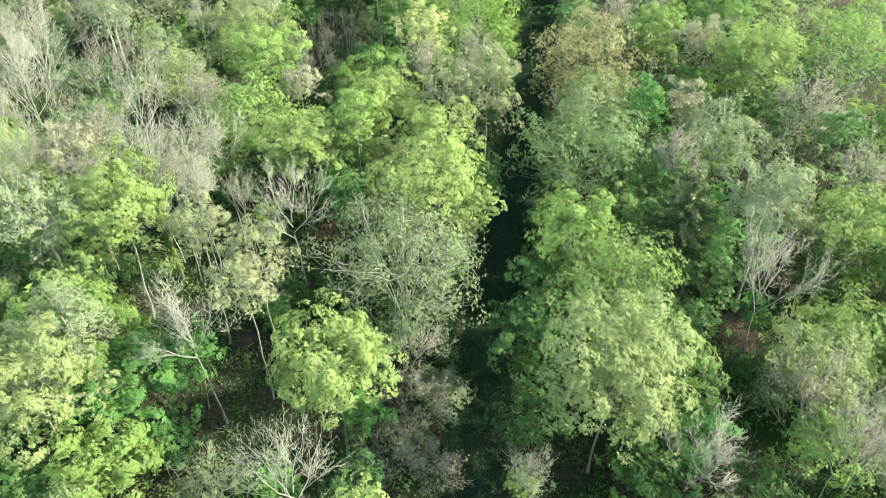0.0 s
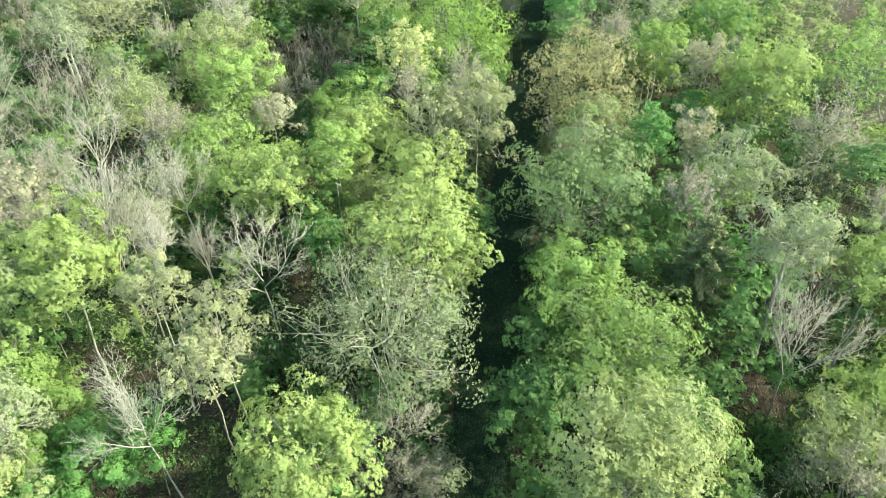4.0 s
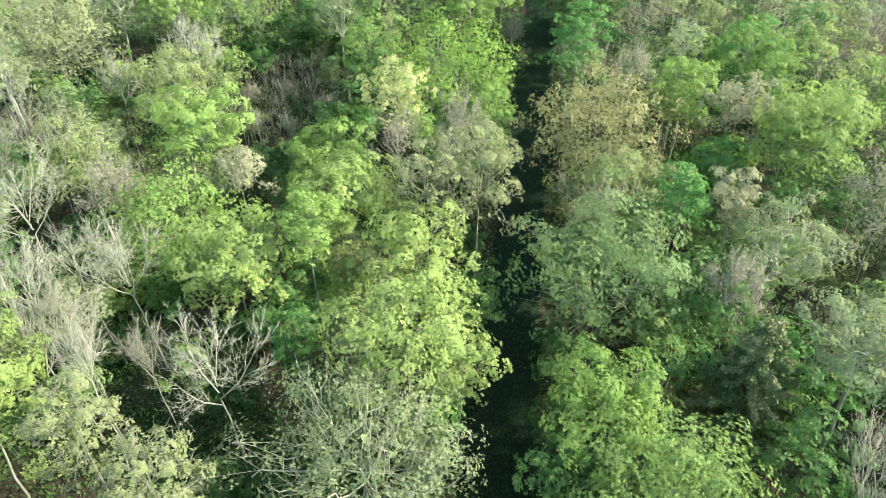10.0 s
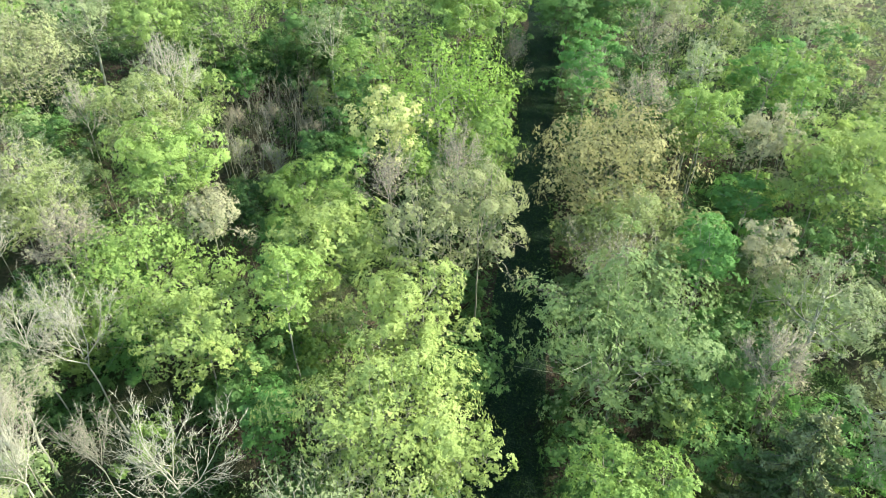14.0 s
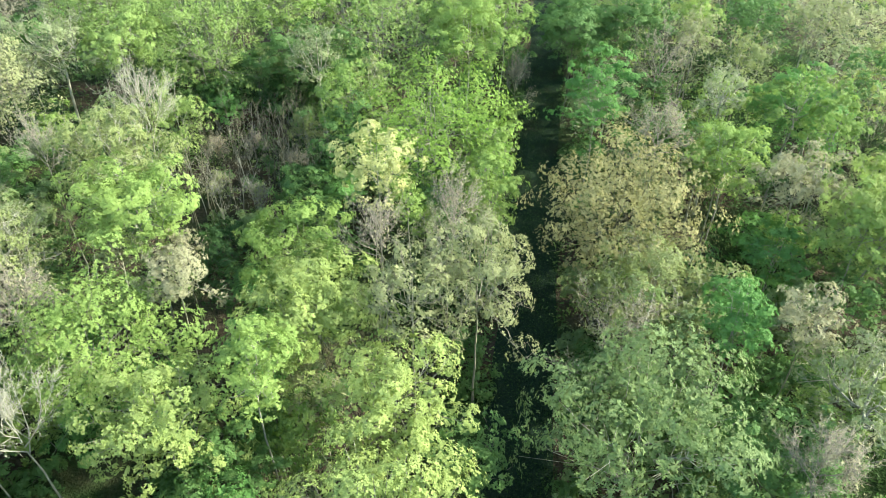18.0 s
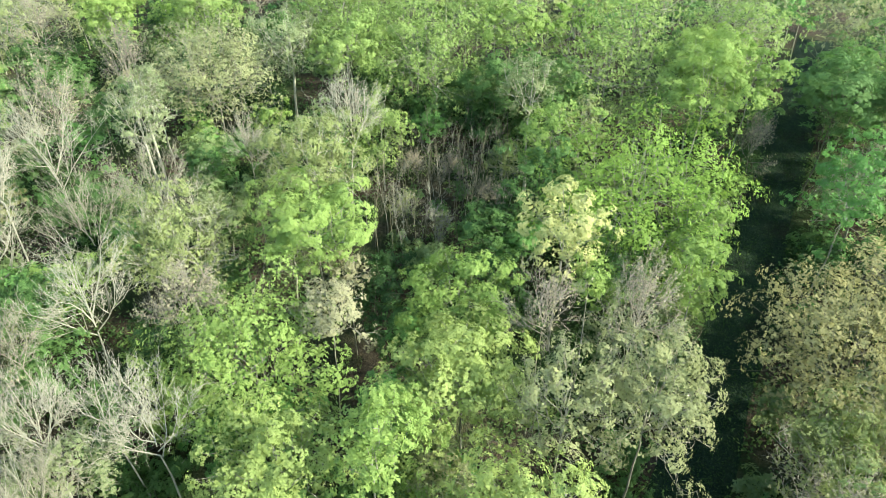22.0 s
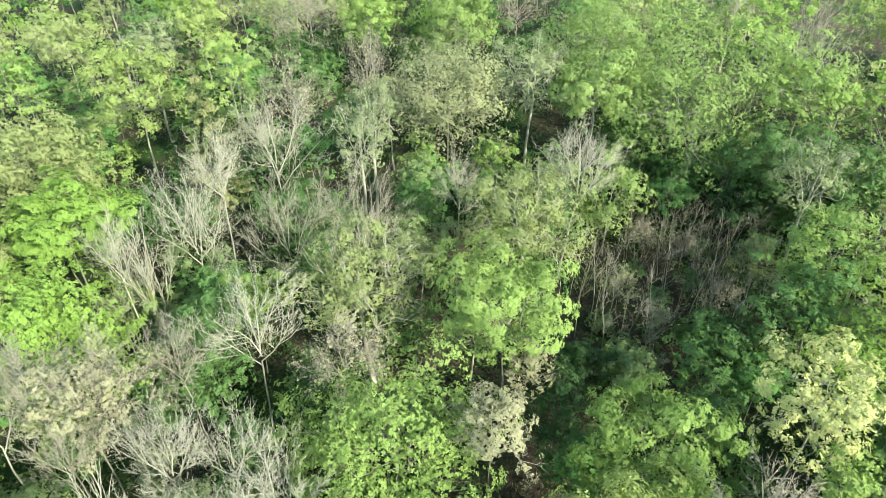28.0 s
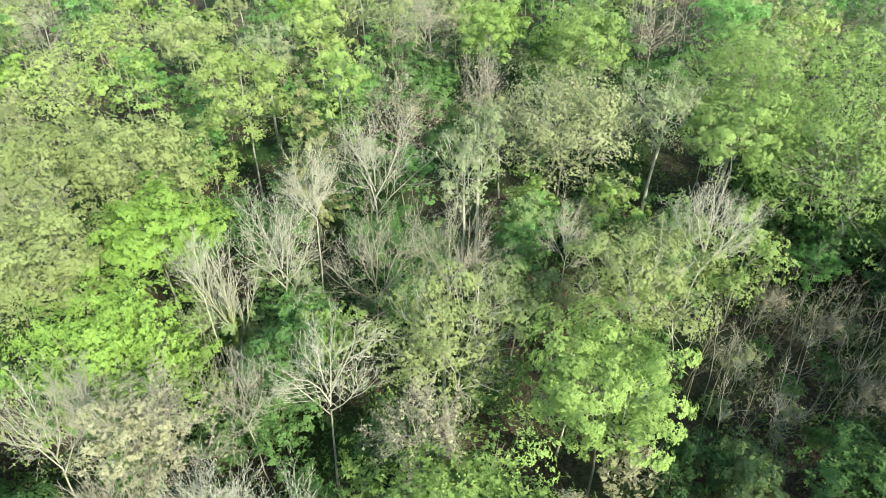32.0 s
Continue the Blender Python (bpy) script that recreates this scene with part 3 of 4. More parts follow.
def conifer(x, y, top, spread, seed):
    """A spruce: whorls of drooping boughs round a straight trunk."""
    rng = np.random.default_rng(seed)
    thing = tagged(new("conifer"), "dark olive spruce with long drooping boughs", "conifer", group="trees of the wood")
    thing.location = (x, y, soft_z(x, y) - 0.05)
    line = stem_path((0, 0, 0), (0.2, 0.1, top), rng, 0.01, 6)
    r = np.linspace(0.24, 0.03, 7)
    mesh_object("trunk", *pipe(line, r, 7), BARK["brown"], thing, smooth=True)
    cards, greys = [], []
    for k, h in enumerate(np.arange(top * 0.25, top - 0.3, 0.75)):
        reach = spread * (1 - (h / top) ** 1.5) * 1.5 + 0.3
        n = 7 if reach > 1.2 else 5
        for j in range(n):
            a = 6.283 * (j + rng.uniform(-0.3, 0.3)) / n + k * 1.1
            ln = reach * rng.uniform(0.75, 1.15)
            d = np.array([math.cos(a), math.sin(a), 0])
            pts = [np.array([0, 0, h]) + d * ln * t + np.array([0, 0, -0.42 * ln * math.sin(t * 1.9) + 0.18 * ln * t]) for t in (0, 0.33, 0.66, 1.0)]
            mesh_object("bough", *pipe(pts, (0.045, 0.035, 0.025, 0.01), 4), BARK["brown"], thing, smooth=True)
            m = int(50 + 110 * ln)
            t = rng.uniform(0.15, 1.0, m)
            c = np.stack([np.interp(t, (0, 0.33, 0.66, 1.0), [p[i] for p in pts]) for i in range(3)], 1)
            side = np.cross(d, (0, 0, 1.0))
            c += side * (rng.normal(size=(m, 1)) * 0.20 * (1.1 - t[:, None] * 0.8))
            c[:, 2] -= rng.uniform(0, 0.32, m)
            (greys if rng.random() < 0.45 else cards).append(c)
    for name, group, mat in (("crown", cards, "needle"), ("crown", greys, "needle_grey")):
        c = np.concatenate(group)
        nrm = unit(rng, len(c)) + np.array([0, 0, 0.6])
        nrm /= np.linalg.norm(nrm, axis=1, keepdims=True)
        mesh_object(name, *leaf_cards(rng, c, nrm, 0.30, 0.36), LEAF[mat], thing)
    return thing


def ivy_pole(x, y, top, seed):
    """A leafless tree whose trunk is wrapped in ivy."""
    rng = np.random.default_rng(seed)
    thing = tagged(new("ivy_tree"), "leafless pale tree with a trunk wrapped in yellow-green ivy", "tree", group="trees of the wood")
    thing.location = (x, y, soft_z(x, y) - 0.05)
    line = stem_path((0, 0, 0), (-0.9, 0.5, top * 0.72), rng, 0.02, 7)
    r = np.linspace(0.20, 0.10, 8)
    mesh_object("trunk", *pipe(line, r, 7), BARK["mossy"], thing, smooth=True)
    lines, (p0, p1, r0, r1), tips, ways = forking(rng, line[4], top + 2.6, 2.2, 0.16, 5)
    for limb in lines:
        mesh_object("limb", *pipe(limb, (0.085, 0.065, 0.04), 5), BARK["mossy"], thing, smooth=True)
    tagged(mesh_object("twig_crown", *small_wood(p0, p1, r0, r1), BARK["white"], thing, smooth=True), kind="stuff")
    t = rng.uniform(0.12, 1.0, 2300)
    c = np.stack([np.interp(t, np.linspace(0, 1, 8), line[:, i]) for i in range(3)], 1)
    o = unit(rng, len(c)) * np.array([1, 1, 0.3])
    c += o * rng.uniform(0.12, 0.48, (len(c), 1)) * (1.15 - 0.5 * t[:, None])
    nrm = o + np.array([0, 0, 0.4])
    nrm /= np.linalg.norm(nrm, axis=1, keepdims=True)
    mesh_object("ivy", *leaf_cards(rng, c, nrm, 0.17, 0.8), LEAF["ivy"], thing)
    return thing


# beside the near half of the ride
tree('yellow_oak', -4.4, 20.7, 14.3, 1.5, 1.3, 1)
tree('bare_white', -10.3, 25.0, 13.1, 4.2, 2.1, 2)
tree('grey_oak', -16.5, 25.9, 7.8, 2.6, 2.2, 3)
tree('bare_tan', 5.6, 26.3, 8.8, 1.9, 1.9, 4)
tree('bare_tan', 26.2, 26.4, 14.5, 2.5, 3.8, 5)
tree('bare_white', 17.8, 27.6, 10.9, 3.0, 2.6, 6)
tree('green_beech', 14.9, 28.9, 6.7, 3.2, 2.7, 7)
tree('bright_beech', 18.2, 29.4, 6.2, 1.8, 1.2, 8)
tree('tan_twigs', -0.9, 29.6, 3.9, 2.0, 1.5, 9)
tree('tan_twigs', -4.4, 30.7, 4.2, 3.0, 1.6, 10)
tree('pale_oak', 11.4, 30.8, 16.8, 4.9, 5.1, 11)
tree('tan_twigs', 25.6, 30.9, 13.3, 3.1, 3.9, 12)
tree('yellow_oak', -8.3, 32.5, 14.1, 4.3, 3.7, 13)
tree('green_beech', 6.7, 32.9, 6.7, 2.7, 2.3, 14)
tree('pale_green_oak', 27.2, 33.4, 12.8, 3.8, 3.2, 15)
tree('bare_white', -18.9, 34.9, 15.6, 3.1, 2.8, 16)
tree('tan_twigs', -2.4, 35.0, 5.2, 3.1, 2.1, 17)
tree('grey_oak', -0.1, 36.5, 4.0, 2.2, 1.5, 18)
tree('twiggy_green', -15.0, 37.3, 15.1, 2.5, 2.2, 19)
tree('bare_tan', -2.7, 37.9, 10.3, 3.2, 3.2, 20)
tree('green_beech', 25.7, 38.1, 5.2, 3.0, 2.1, 21)
tree('green_oak', 31.7, 38.2, 10.2, 4.8, 4.1, 22)
tree('green_beech', 6.9, 38.9, 11.5, 3.5, 3.5, 23)
tree('tan_twigs', -6.9, 39.6, 7.2, 2.2, 1.9, 24)
tree('bare_tan', 24.9, 40.1, 17.4, 3.3, 4.4, 25)
tree('twiggy_green', -14.9, 40.2, 16.6, 2.9, 3.6, 26)
tree('green_beech', 20.5, 41.2, 8.9, 2.6, 3.1, 27)
tree('green_oak', 13.3, 41.7, 14.3, 5.8, 5.0, 28)
tree('green_beech', 22.7, 44.2, 13.2, 2.9, 4.6, 29)
tree('grey_oak', -3.9, 44.3, 14.3, 6.5, 5.5, 30)
tree('dark_holly', -9.6, 45.6, 6.4, 2.4, 2.0, 31)
tree('yellow_oak', 32.8, 46.1, 15.8, 3.5, 3.0, 32)
tree('lime_tree', 11.3, 47.0, 14.2, 3.8, 3.3, 33)
tree('grey_oak', 28.2, 48.5, 16.3, 3.6, 3.3, 34)
tree('conifer', 21.2, 49.1, 16.4, 3.8, 3.2, 35)
tree('bare_white', -14.2, 49.3, 15.8, 3.5, 2.6, 36)
tree('yellow_oak', 2.1, 50.1, 12.6, 2.5, 2.1, 37)
tree('bare_tan', -19.1, 51.5, 13.6, 1.5, 2.4, 38)
tree('tan_twigs', 37.6, 52.8, 16.6, 2.4, 2.9, 39)
tree('yellow_oak', -1.8, 53.2, 15.3, 5.3, 4.5, 40)
tree('tan_twigs', 21.0, 54.1, 15.8, 1.7, 1.9, 41)
tree('yellow_oak', 15.8, 54.3, 10.9, 1.6, 1.8, 42)
tree('bright_beech', -10.5, 54.9, 11.6, 2.2, 3.5, 43)
tree('tan_twigs', 22.7, 56.3, 12.8, 2.0, 2.8, 44)
tree('green_beech', 19.9, 56.8, 14.4, 3.6, 4.8, 45)
tree('green_beech', -11.5, 57.8, 11.3, 3.2, 4.0, 46)
tree('blue_oak', 13.5, 58.9, 16.2, 5.9, 6.0, 47)
# next two are low greenery by the blue oak, placed to shade the ride
tree('green_beech', 10.9, 53.0, 9.8, 2.9, 3.4, 214)
tree('green_beech', 9.4, 49.9, 7.4, 2.2, 2.6, 215)
tree('grey_oak', 26.5, 59.1, 16.3, 3.7, 3.4, 48)
tree('green_beech', 3.6, 59.3, 10.2, 2.7, 2.8, 49)
tree('yellow_oak', -15.1, 59.5, 14.2, 4.1, 3.5, 50)
tree('green_beech', 39.0, 59.5, 15.3, 2.4, 2.0, 51)
tree('lime_tree', -9.1, 60.0, 16.1, 2.2, 2.7, 52)
tree('yellow_oak', -1.5, 60.1, 14.9, 3.9, 3.3, 53)
tree('bright_beech', 23.6, 61.8, 5.9, 1.8, 1.8, 54)
# beside the far half of the ride
tree('green_oak', 28.3, 62.1, 11.5, 3.4, 2.9, 55)
tree('lime_tree', -9.8, 63.2, 15.6, 2.3, 3.4, 56)
tree('green_beech', -10.3, 63.3, 8.2, 2.3, 2.5, 57)
tree('tan_oak', 24.1, 64.0, 16.6, 2.0, 2.9, 58)
tree('bright_beech', 20.4, 64.2, 16.5, 2.1, 2.9, 59)
tree('tan_twigs', 37.9, 64.6, 16.5, 3.8, 3.2, 60)
tree('tan_green_oak', -7.1, 64.7, 9.9, 2.1, 3.1, 61)
tree('tan_twigs', 13.9, 65.9, 13.3, 4.6, 3.9, 62)
# next three added behind other crowns to keep sun off the ride
tree('green_beech', 17.6, 63.4, 10.4, 2.6, 3.6, 216)
tree('dark_holly', 12.8, 63.8, 6.4, 2.0, 2.4, 217)
tree('green_beech', 13.2, 67.6, 7.6, 2.2, 2.6, 218)
tree('bright_beech', -10.8, 66.6, 11.8, 2.2, 2.9, 63)
tree('green_beech', 25.3, 67.1, 7.2, 2.1, 2.2, 64)
tree('twiggy_green', -0.7, 67.4, 17.3, 3.1, 4.8, 65)
tree('bright_beech', 22.5, 68.5, 12.6, 2.3, 2.6, 66)
tree('yellow_oak', -6.9, 69.1, 14.5, 4.6, 3.9, 67)
tree('twiggy_green', 4.1, 69.1, 17.3, 3.5, 5.0, 68)
tree('tan_oak', -17.0, 70.5, 14.1, 2.2, 2.3, 69)
tree('pale_green_oak', 17.9, 71.7, 13.0, 5.0, 4.3, 70)
tree('lime_tree', 32.0, 73.2, 16.8, 2.3, 3.2, 71)
tree('tan_twigs', -3.1, 74.4, 15.5, 2.5, 2.3, 72)
tree('yellow_oak', 35.2, 74.6, 18.4, 4.7, 5.5, 73)
tree('green_beech', -14.2, 74.6, 9.5, 2.2, 2.8, 74)
tree('bright_beech', 27.8, 75.4, 12.5, 2.7, 2.7, 75)
tree('lime_tree', 46.4, 75.5, 18.6, 4.9, 5.3, 76)
tree('tan_twigs', 2.8, 76.4, 16.4, 2.5, 3.1, 77)
tree('lime_tree', -10.1, 76.8, 12.8, 4.2, 4.0, 78)
tree('tan_oak', -19.5, 77.5, 9.9, 1.7, 1.5, 79)
tree('dark_holly', -16.7, 78.0, 9.2, 2.3, 3.2, 80)
tree('lime_tree', 30.9, 79.1, 9.8, 2.9, 2.5, 81)
tree('tan_oak', 30.2, 79.2, 16.5, 3.3, 3.1, 82)
tree('lime_tree', -0.7, 79.3, 13.6, 1.4, 2.3, 83)
tree('orange_oak', 17.0, 79.9, 15.6, 6.5, 6.1, 84)
tree('lime_tree', 0.2, 82.2, 9.2, 1.4, 1.9, 85)
tree('cream_oak', -3.7, 82.3, 17.2, 3.1, 4.3, 86)
tree('lime_tree', 25.9, 82.9, 16.6, 3.2, 3.3, 87)
tree('lime_tree', 6.3, 83.8, 13.7, 2.4, 3.8, 88)
tree('dark_holly', -18.4, 83.9, 6.0, 2.7, 2.3, 89)
tree('blue_oak', -15.0, 84.3, 6.9, 1.9, 1.7, 90)
tree('lime_tree', 36.8, 86.5, 16.5, 2.8, 2.9, 91)
tree('lime_tree', 27.6, 86.5, 14.3, 3.6, 3.6, 92)
tree('bright_beech', -7.5, 87.2, 8.6, 1.9, 1.5, 93)
tree('blue_oak', -16.4, 87.7, 4.0, 2.0, 1.5, 94)
tree('green_beech', -10.2, 87.7, 9.5, 3.2, 2.8, 95)
tree('tan_twigs', 22.0, 88.3, 15.3, 3.2, 2.1, 96)
tree('lime_tree', 6.2, 89.7, 12.2, 2.6, 4.1, 97)
tree('dark_holly', -10.7, 90.5, 8.5, 3.1, 2.6, 98)
tree('lime_tree', 35.5, 91.3, 17.0, 3.0, 3.4, 99)
tree('grey_oak', 28.8, 93.1, 16.1, 2.5, 2.4, 100)
tree('bright_beech', 16.6, 93.1, 18.7, 3.4, 5.3, 101)
tree('yellow_beech', 1.5, 93.6, 15.9, 8.2, 7.0, 102)
tree('bright_beech', 37.7, 95.6, 14.8, 4.1, 4.1, 103)
tree('green_beech', 43.6, 96.1, 17.3, 2.3, 3.4, 104)
tree('dark_holly', -7.4, 99.6, 6.8, 2.4, 2.0, 105)
tree('pale_green_oak', -12.4, 100.0, 8.4, 2.2, 2.4, 106)
tree('lime_tree', 31.6, 100.7, 12.1, 2.7, 2.9, 107)
tree('lime_tree', 5.1, 105.9, 17.6, 3.9, 4.3, 108)
tree('tan_green_oak', 31.2, 107.8, 16.9, 2.9, 4.7, 109)
tree('lime_tree', 9.1, 108.3, 17.8, 3.0, 4.2, 110)
tree('tan_twigs', 11.6, 108.3, 11.2, 1.7, 2.7, 111)
tree('green_beech', -9.4, 108.9, 13.6, 3.1, 3.6, 112)
tree('green_beech', -14.6, 109.6, 14.1, 3.9, 4.4, 113)
tree('tan_green_oak', 46.7, 109.9, 17.2, 4.4, 3.8, 114)
tree('green_beech', 24.6, 110.4, 17.6, 4.1, 4.2, 115)
tree('green_beech', 17.6, 110.8, 16.6, 4.7, 4.0, 116)
tree('lime_tree', 31.8, 111.0, 16.7, 2.7, 2.9, 117)
tree('green_beech', 39.0, 111.1, 16.6, 3.1, 2.9, 118)
tree('lime_tree', 4.9, 112.3, 16.8, 4.5, 3.8, 119)
tree('green_oak', -5.0, 113.3, 16.7, 7.4, 6.3, 120)
tree('lime_tree', -16.5, 115.8, 16.8, 4.0, 3.4, 121)
tree('green_beech', 19.1, 118.3, 14.4, 4.7, 4.0, 122)
tree('green_oak', -19.6, 118.9, 17.9, 5.2, 4.9, 123)
tree('green_beech', 43.8, 119.4, 14.1, 5.9, 5.0, 124)
tree('green_oak', 26.2, 120.5, 16.7, 6.8, 5.7, 125)
tree('green_oak', 7.9, 121.9, 18.2, 5.5, 5.1, 126)
tree('green_oak', -3.5, 122.0, 18.6, 5.8, 5.8, 127)
# left wood
tree('green_beech', -28.2, 25.4, 7.9, 3.0, 2.6, 128)
tree('lime_tree', -24.1, 27.8, 8.9, 3.7, 3.2, 129)
tree('pale_oak', -27.1, 28.1, 17.0, 3.7, 4.3, 130)
tree('bright_beech', -21.4, 30.4, 6.5, 2.8, 1.9, 131)
tree('pale_green_oak', -28.7, 32.3, 12.4, 2.5, 2.6, 132)
tree('grey_oak', -26.9, 34.2, 14.5, 3.4, 2.9, 133)
tree('bright_beech', -24.1, 34.8, 9.5, 3.8, 2.9, 134)
tree('lime_tree', -29.4, 37.5, 12.0, 4.4, 4.4, 135)
tree('green_oak', -31.7, 40.2, 11.7, 3.8, 3.2, 136)
tree('twiggy_green', -20.6, 44.1, 16.2, 2.6, 3.0, 137)
tree('grey_oak', -34.8, 45.3, 16.1, 3.5, 3.0, 138)
tree('yellow_oak', -28.1, 46.8, 17.3, 4.5, 4.8, 139)
tree('bare_white', -22.0, 48.4, 16.0, 1.4, 2.2, 140)
tree('bare_tan', -22.8, 50.2, 16.7, 2.0, 2.9, 141)
tree('bare_leafing', -40.6, 51.3, 17.2, 2.5, 3.9, 142)
tree('ivy_pole', -27.3, 52.0, 14.7, 1.9, 3.0, 143)
tree('bare_tan', -34.2, 53.1, 14.5, 2.2, 1.1, 144)
tree('bare_tan', -39.7, 53.8, 16.9, 2.6, 3.3, 145)
tree('bare_tan', -26.7, 54.3, 14.5, 2.4, 1.2, 146)
tree('pale_oak', -59.0, 55.0, 15.8, 5.2, 4.4, 147)
tree('tan_oak', -36.3, 55.3, 16.3, 2.9, 3.3, 148)
tree('maple', -47.2, 56.2, 15.0, 5.9, 5.0, 149)
tree('grey_oak', -27.1, 56.5, 12.9, 2.2, 2.9, 150)
tree('bare_white', -30.0, 57.0, 14.9, 2.6, 1.6, 151)
tree('tan_twigs', -36.6, 57.2, 16.3, 3.5, 3.0, 152)
tree('pale_oak', -75.4, 58.8, 15.8, 5.7, 4.9, 153)
tree('bare_white', -23.1, 59.6, 15.0, 3.0, 2.0, 154)
tree('bare_white', -27.6, 59.6, 14.4, 2.3, 1.1, 155)
tree('lime_tree', -44.4, 60.6, 10.5, 1.9, 2.5, 156)
tree('green_beech', -42.2, 61.2, 5.9, 3.3, 2.5, 157)
tree('bare_tan', -35.7, 61.7, 14.8, 2.2, 1.3, 158)
tree('maple', -55.2, 62.5, 16.3, 4.7, 4.0, 159)
tree('bare_white', -47.7, 63.3, 16.8, 1.9, 3.0, 160)
tree('yellow_oak', -92.3, 63.8, 16.3, 5.9, 5.0, 161)
tree('tan_twigs', -43.5, 63.9, 8.2, 2.2, 1.9, 162)
tree('ivy_pole', -46.8, 64.4, 12.6, 1.4, 2.2, 163)
tree('tan_twigs', -111.5, 65.3, 17.3, 4.8, 4.1, 164)
tree('green_beech', -39.0, 65.7, 12.5, 3.2, 3.0, 165)
tree('bare_white', -34.1, 66.3, 16.6, 3.4, 3.8, 166)
tree('pale_oak', -69.2, 66.7, 15.5, 5.4, 4.6, 167)
tree('lime_tree', -21.8, 67.4, 14.2, 6.1, 5.2, 168)
tree('tan_twigs', -28.0, 68.1, 14.5, 2.8, 2.4, 169)
tree('bare_white', -48.2, 69.9, 16.5, 4.0, 3.4, 170)
tree('lime_tree', -84.1, 70.5, 17.6, 4.0, 4.1, 171)
tree('green_beech', -46.5, 70.6, 8.1, 3.2, 2.7, 172)
tree('yellow_oak', -103.4, 72.7, 16.3, 4.7, 4.0, 173)
tree('bare_white', -51.3, 74.5, 16.8, 2.7, 3.3, 174)
tree('sparse_oak', -32.4, 74.6, 14.8, 4.9, 4.2, 175)
tree('bare_tan', -43.1, 75.2, 15.8, 4.3, 2.7, 176)
tree('green_beech', -31.6, 76.1, 7.9, 2.8, 2.4, 177)
tree('yellow_oak', -71.5, 77.8, 18.4, 4.8, 5.2, 178)
tree('lime_tree', -22.3, 78.5, 15.4, 4.4, 3.7, 179)
tree('conifer', -60.7, 79.3, 18.6, 2.6, 3.7, 180)
tree('pale_oak', -93.0, 79.7, 16.5, 4.5, 3.9, 181)
tree('bare_tan', -39.2, 80.1, 15.0, 3.9, 2.0, 182)
tree('green_beech', -47.6, 80.5, 9.9, 4.2, 3.6, 183)
tree('bare_white', -52.7, 81.6, 17.0, 4.2, 3.9, 184)
tree('grey_oak', -81.9, 84.6, 15.8, 3.6, 3.0, 185)
tree('grey_oak', -43.6, 84.7, 17.2, 2.5, 3.5, 186)
tree('bare_tan', -32.2, 84.9, 16.7, 1.9, 2.8, 187)
# far left wood
tree('green_beech', -36.8, 85.5, 13.2, 1.9, 3.0, 188)
tree('lime_tree', -65.5, 85.7, 18.6, 3.2, 5.0, 189)
tree('green_beech', -39.1, 86.6, 10.0, 2.0, 2.9, 190)
tree('pale_green_oak', -27.6, 86.8, 14.9, 4.8, 4.1, 191)
tree('bright_beech', -54.3, 87.3, 10.9, 2.5, 2.9, 192)
tree('tan_twigs', -57.7, 88.1, 17.7, 3.9, 4.3, 193)
tree('bright_beech', -40.2, 88.2, 9.7, 2.2, 2.5, 194)
tree('bright_beech', -69.7, 88.6, 15.3, 2.5, 4.0, 195)
tree('grey_oak', -46.2, 88.8, 17.5, 3.0, 4.0, 196)
tree('yellow_oak', -81.5, 92.0, 17.1, 3.7, 3.5, 197)
tree('lime_tree', -44.1, 92.6, 9.5, 2.2, 2.4, 198)
tree('bare_white', -27.4, 94.5, 15.9, 3.2, 2.6, 199)
tree('tan_twigs', -53.8, 95.2, 17.5, 2.5, 3.7, 200)
tree('tan_green_oak', -45.4, 98.1, 17.3, 6.3, 5.3, 201)
tree('tan_twigs', -74.1, 103.8, 16.2, 4.1, 3.5, 202)
tree('grey_oak', -39.3, 104.9, 16.5, 4.0, 3.4, 203)
tree('green_oak', -31.9, 105.0, 16.7, 3.8, 3.5, 204)
tree('bright_beech', -22.7, 105.2, 7.9, 2.1, 1.7, 205)
tree('lime_tree', -65.6, 106.6, 16.8, 3.9, 3.3, 206)
tree('green_oak', -26.0, 110.6, 17.2, 6.8, 5.8, 207)
tree('green_oak', -36.2, 112.0, 18.3, 6.0, 5.6, 208)
tree('green_oak', -57.1, 112.9, 16.3, 4.8, 4.1, 209)
tree('tan_twigs', -53.0, 119.4, 16.6, 3.1, 2.9, 210)
tree('green_oak', -40.1, 119.4, 17.1, 5.5, 4.7, 211)
tree('green_oak', -32.6, 125.5, 16.4, 4.8, 4.0, 212)
tree('bright_beech', -48.0, 127.0, 15.9, 4.2, 2.4, 213)

# ---- trees that close the wood where it runs on ----
rng = np.random.default_rng(5)
kinds = ["yellow_oak", "lime_tree", "green_beech", "grey_oak", "tan_twigs", "pale_green_oak", "bright_beech", "tan_green_oak", "bare_tan", "yellow_beech"]


def in_wood(x, y):
    """The wood round the flight, as far as it can be seen and a strip beyond."""
    if y < -34 or y > 165 or x > min(74, 0.66 * max(y, 20) + 24) or x < -146:
        return False
    if y < 30 and x < -62 + (y < 0) * 24 or y < 0 and x > 32:
        return False
    return (x + 7.5) * -0.79 + (y - 55) * 0.62 < 132


def clear_of(x, y, spread, share):
    if on_gap(x, y):
        return False
    if y < 138 and abs(x - ride_x(y)) < 2.2 + spread * 0.8:
        return False
    return all((x - a) ** 2 + (y - b) ** 2 > (share * (spread + r)) ** 2 for a, b, r, _ in TREES)


def on_gap(x, y):
    """A narrow old path with bare brown floor, left of the ride."""
    return 60 < y < 93 and abs(x + 15.5 + 0.31 * (y - 64)) < 1.7


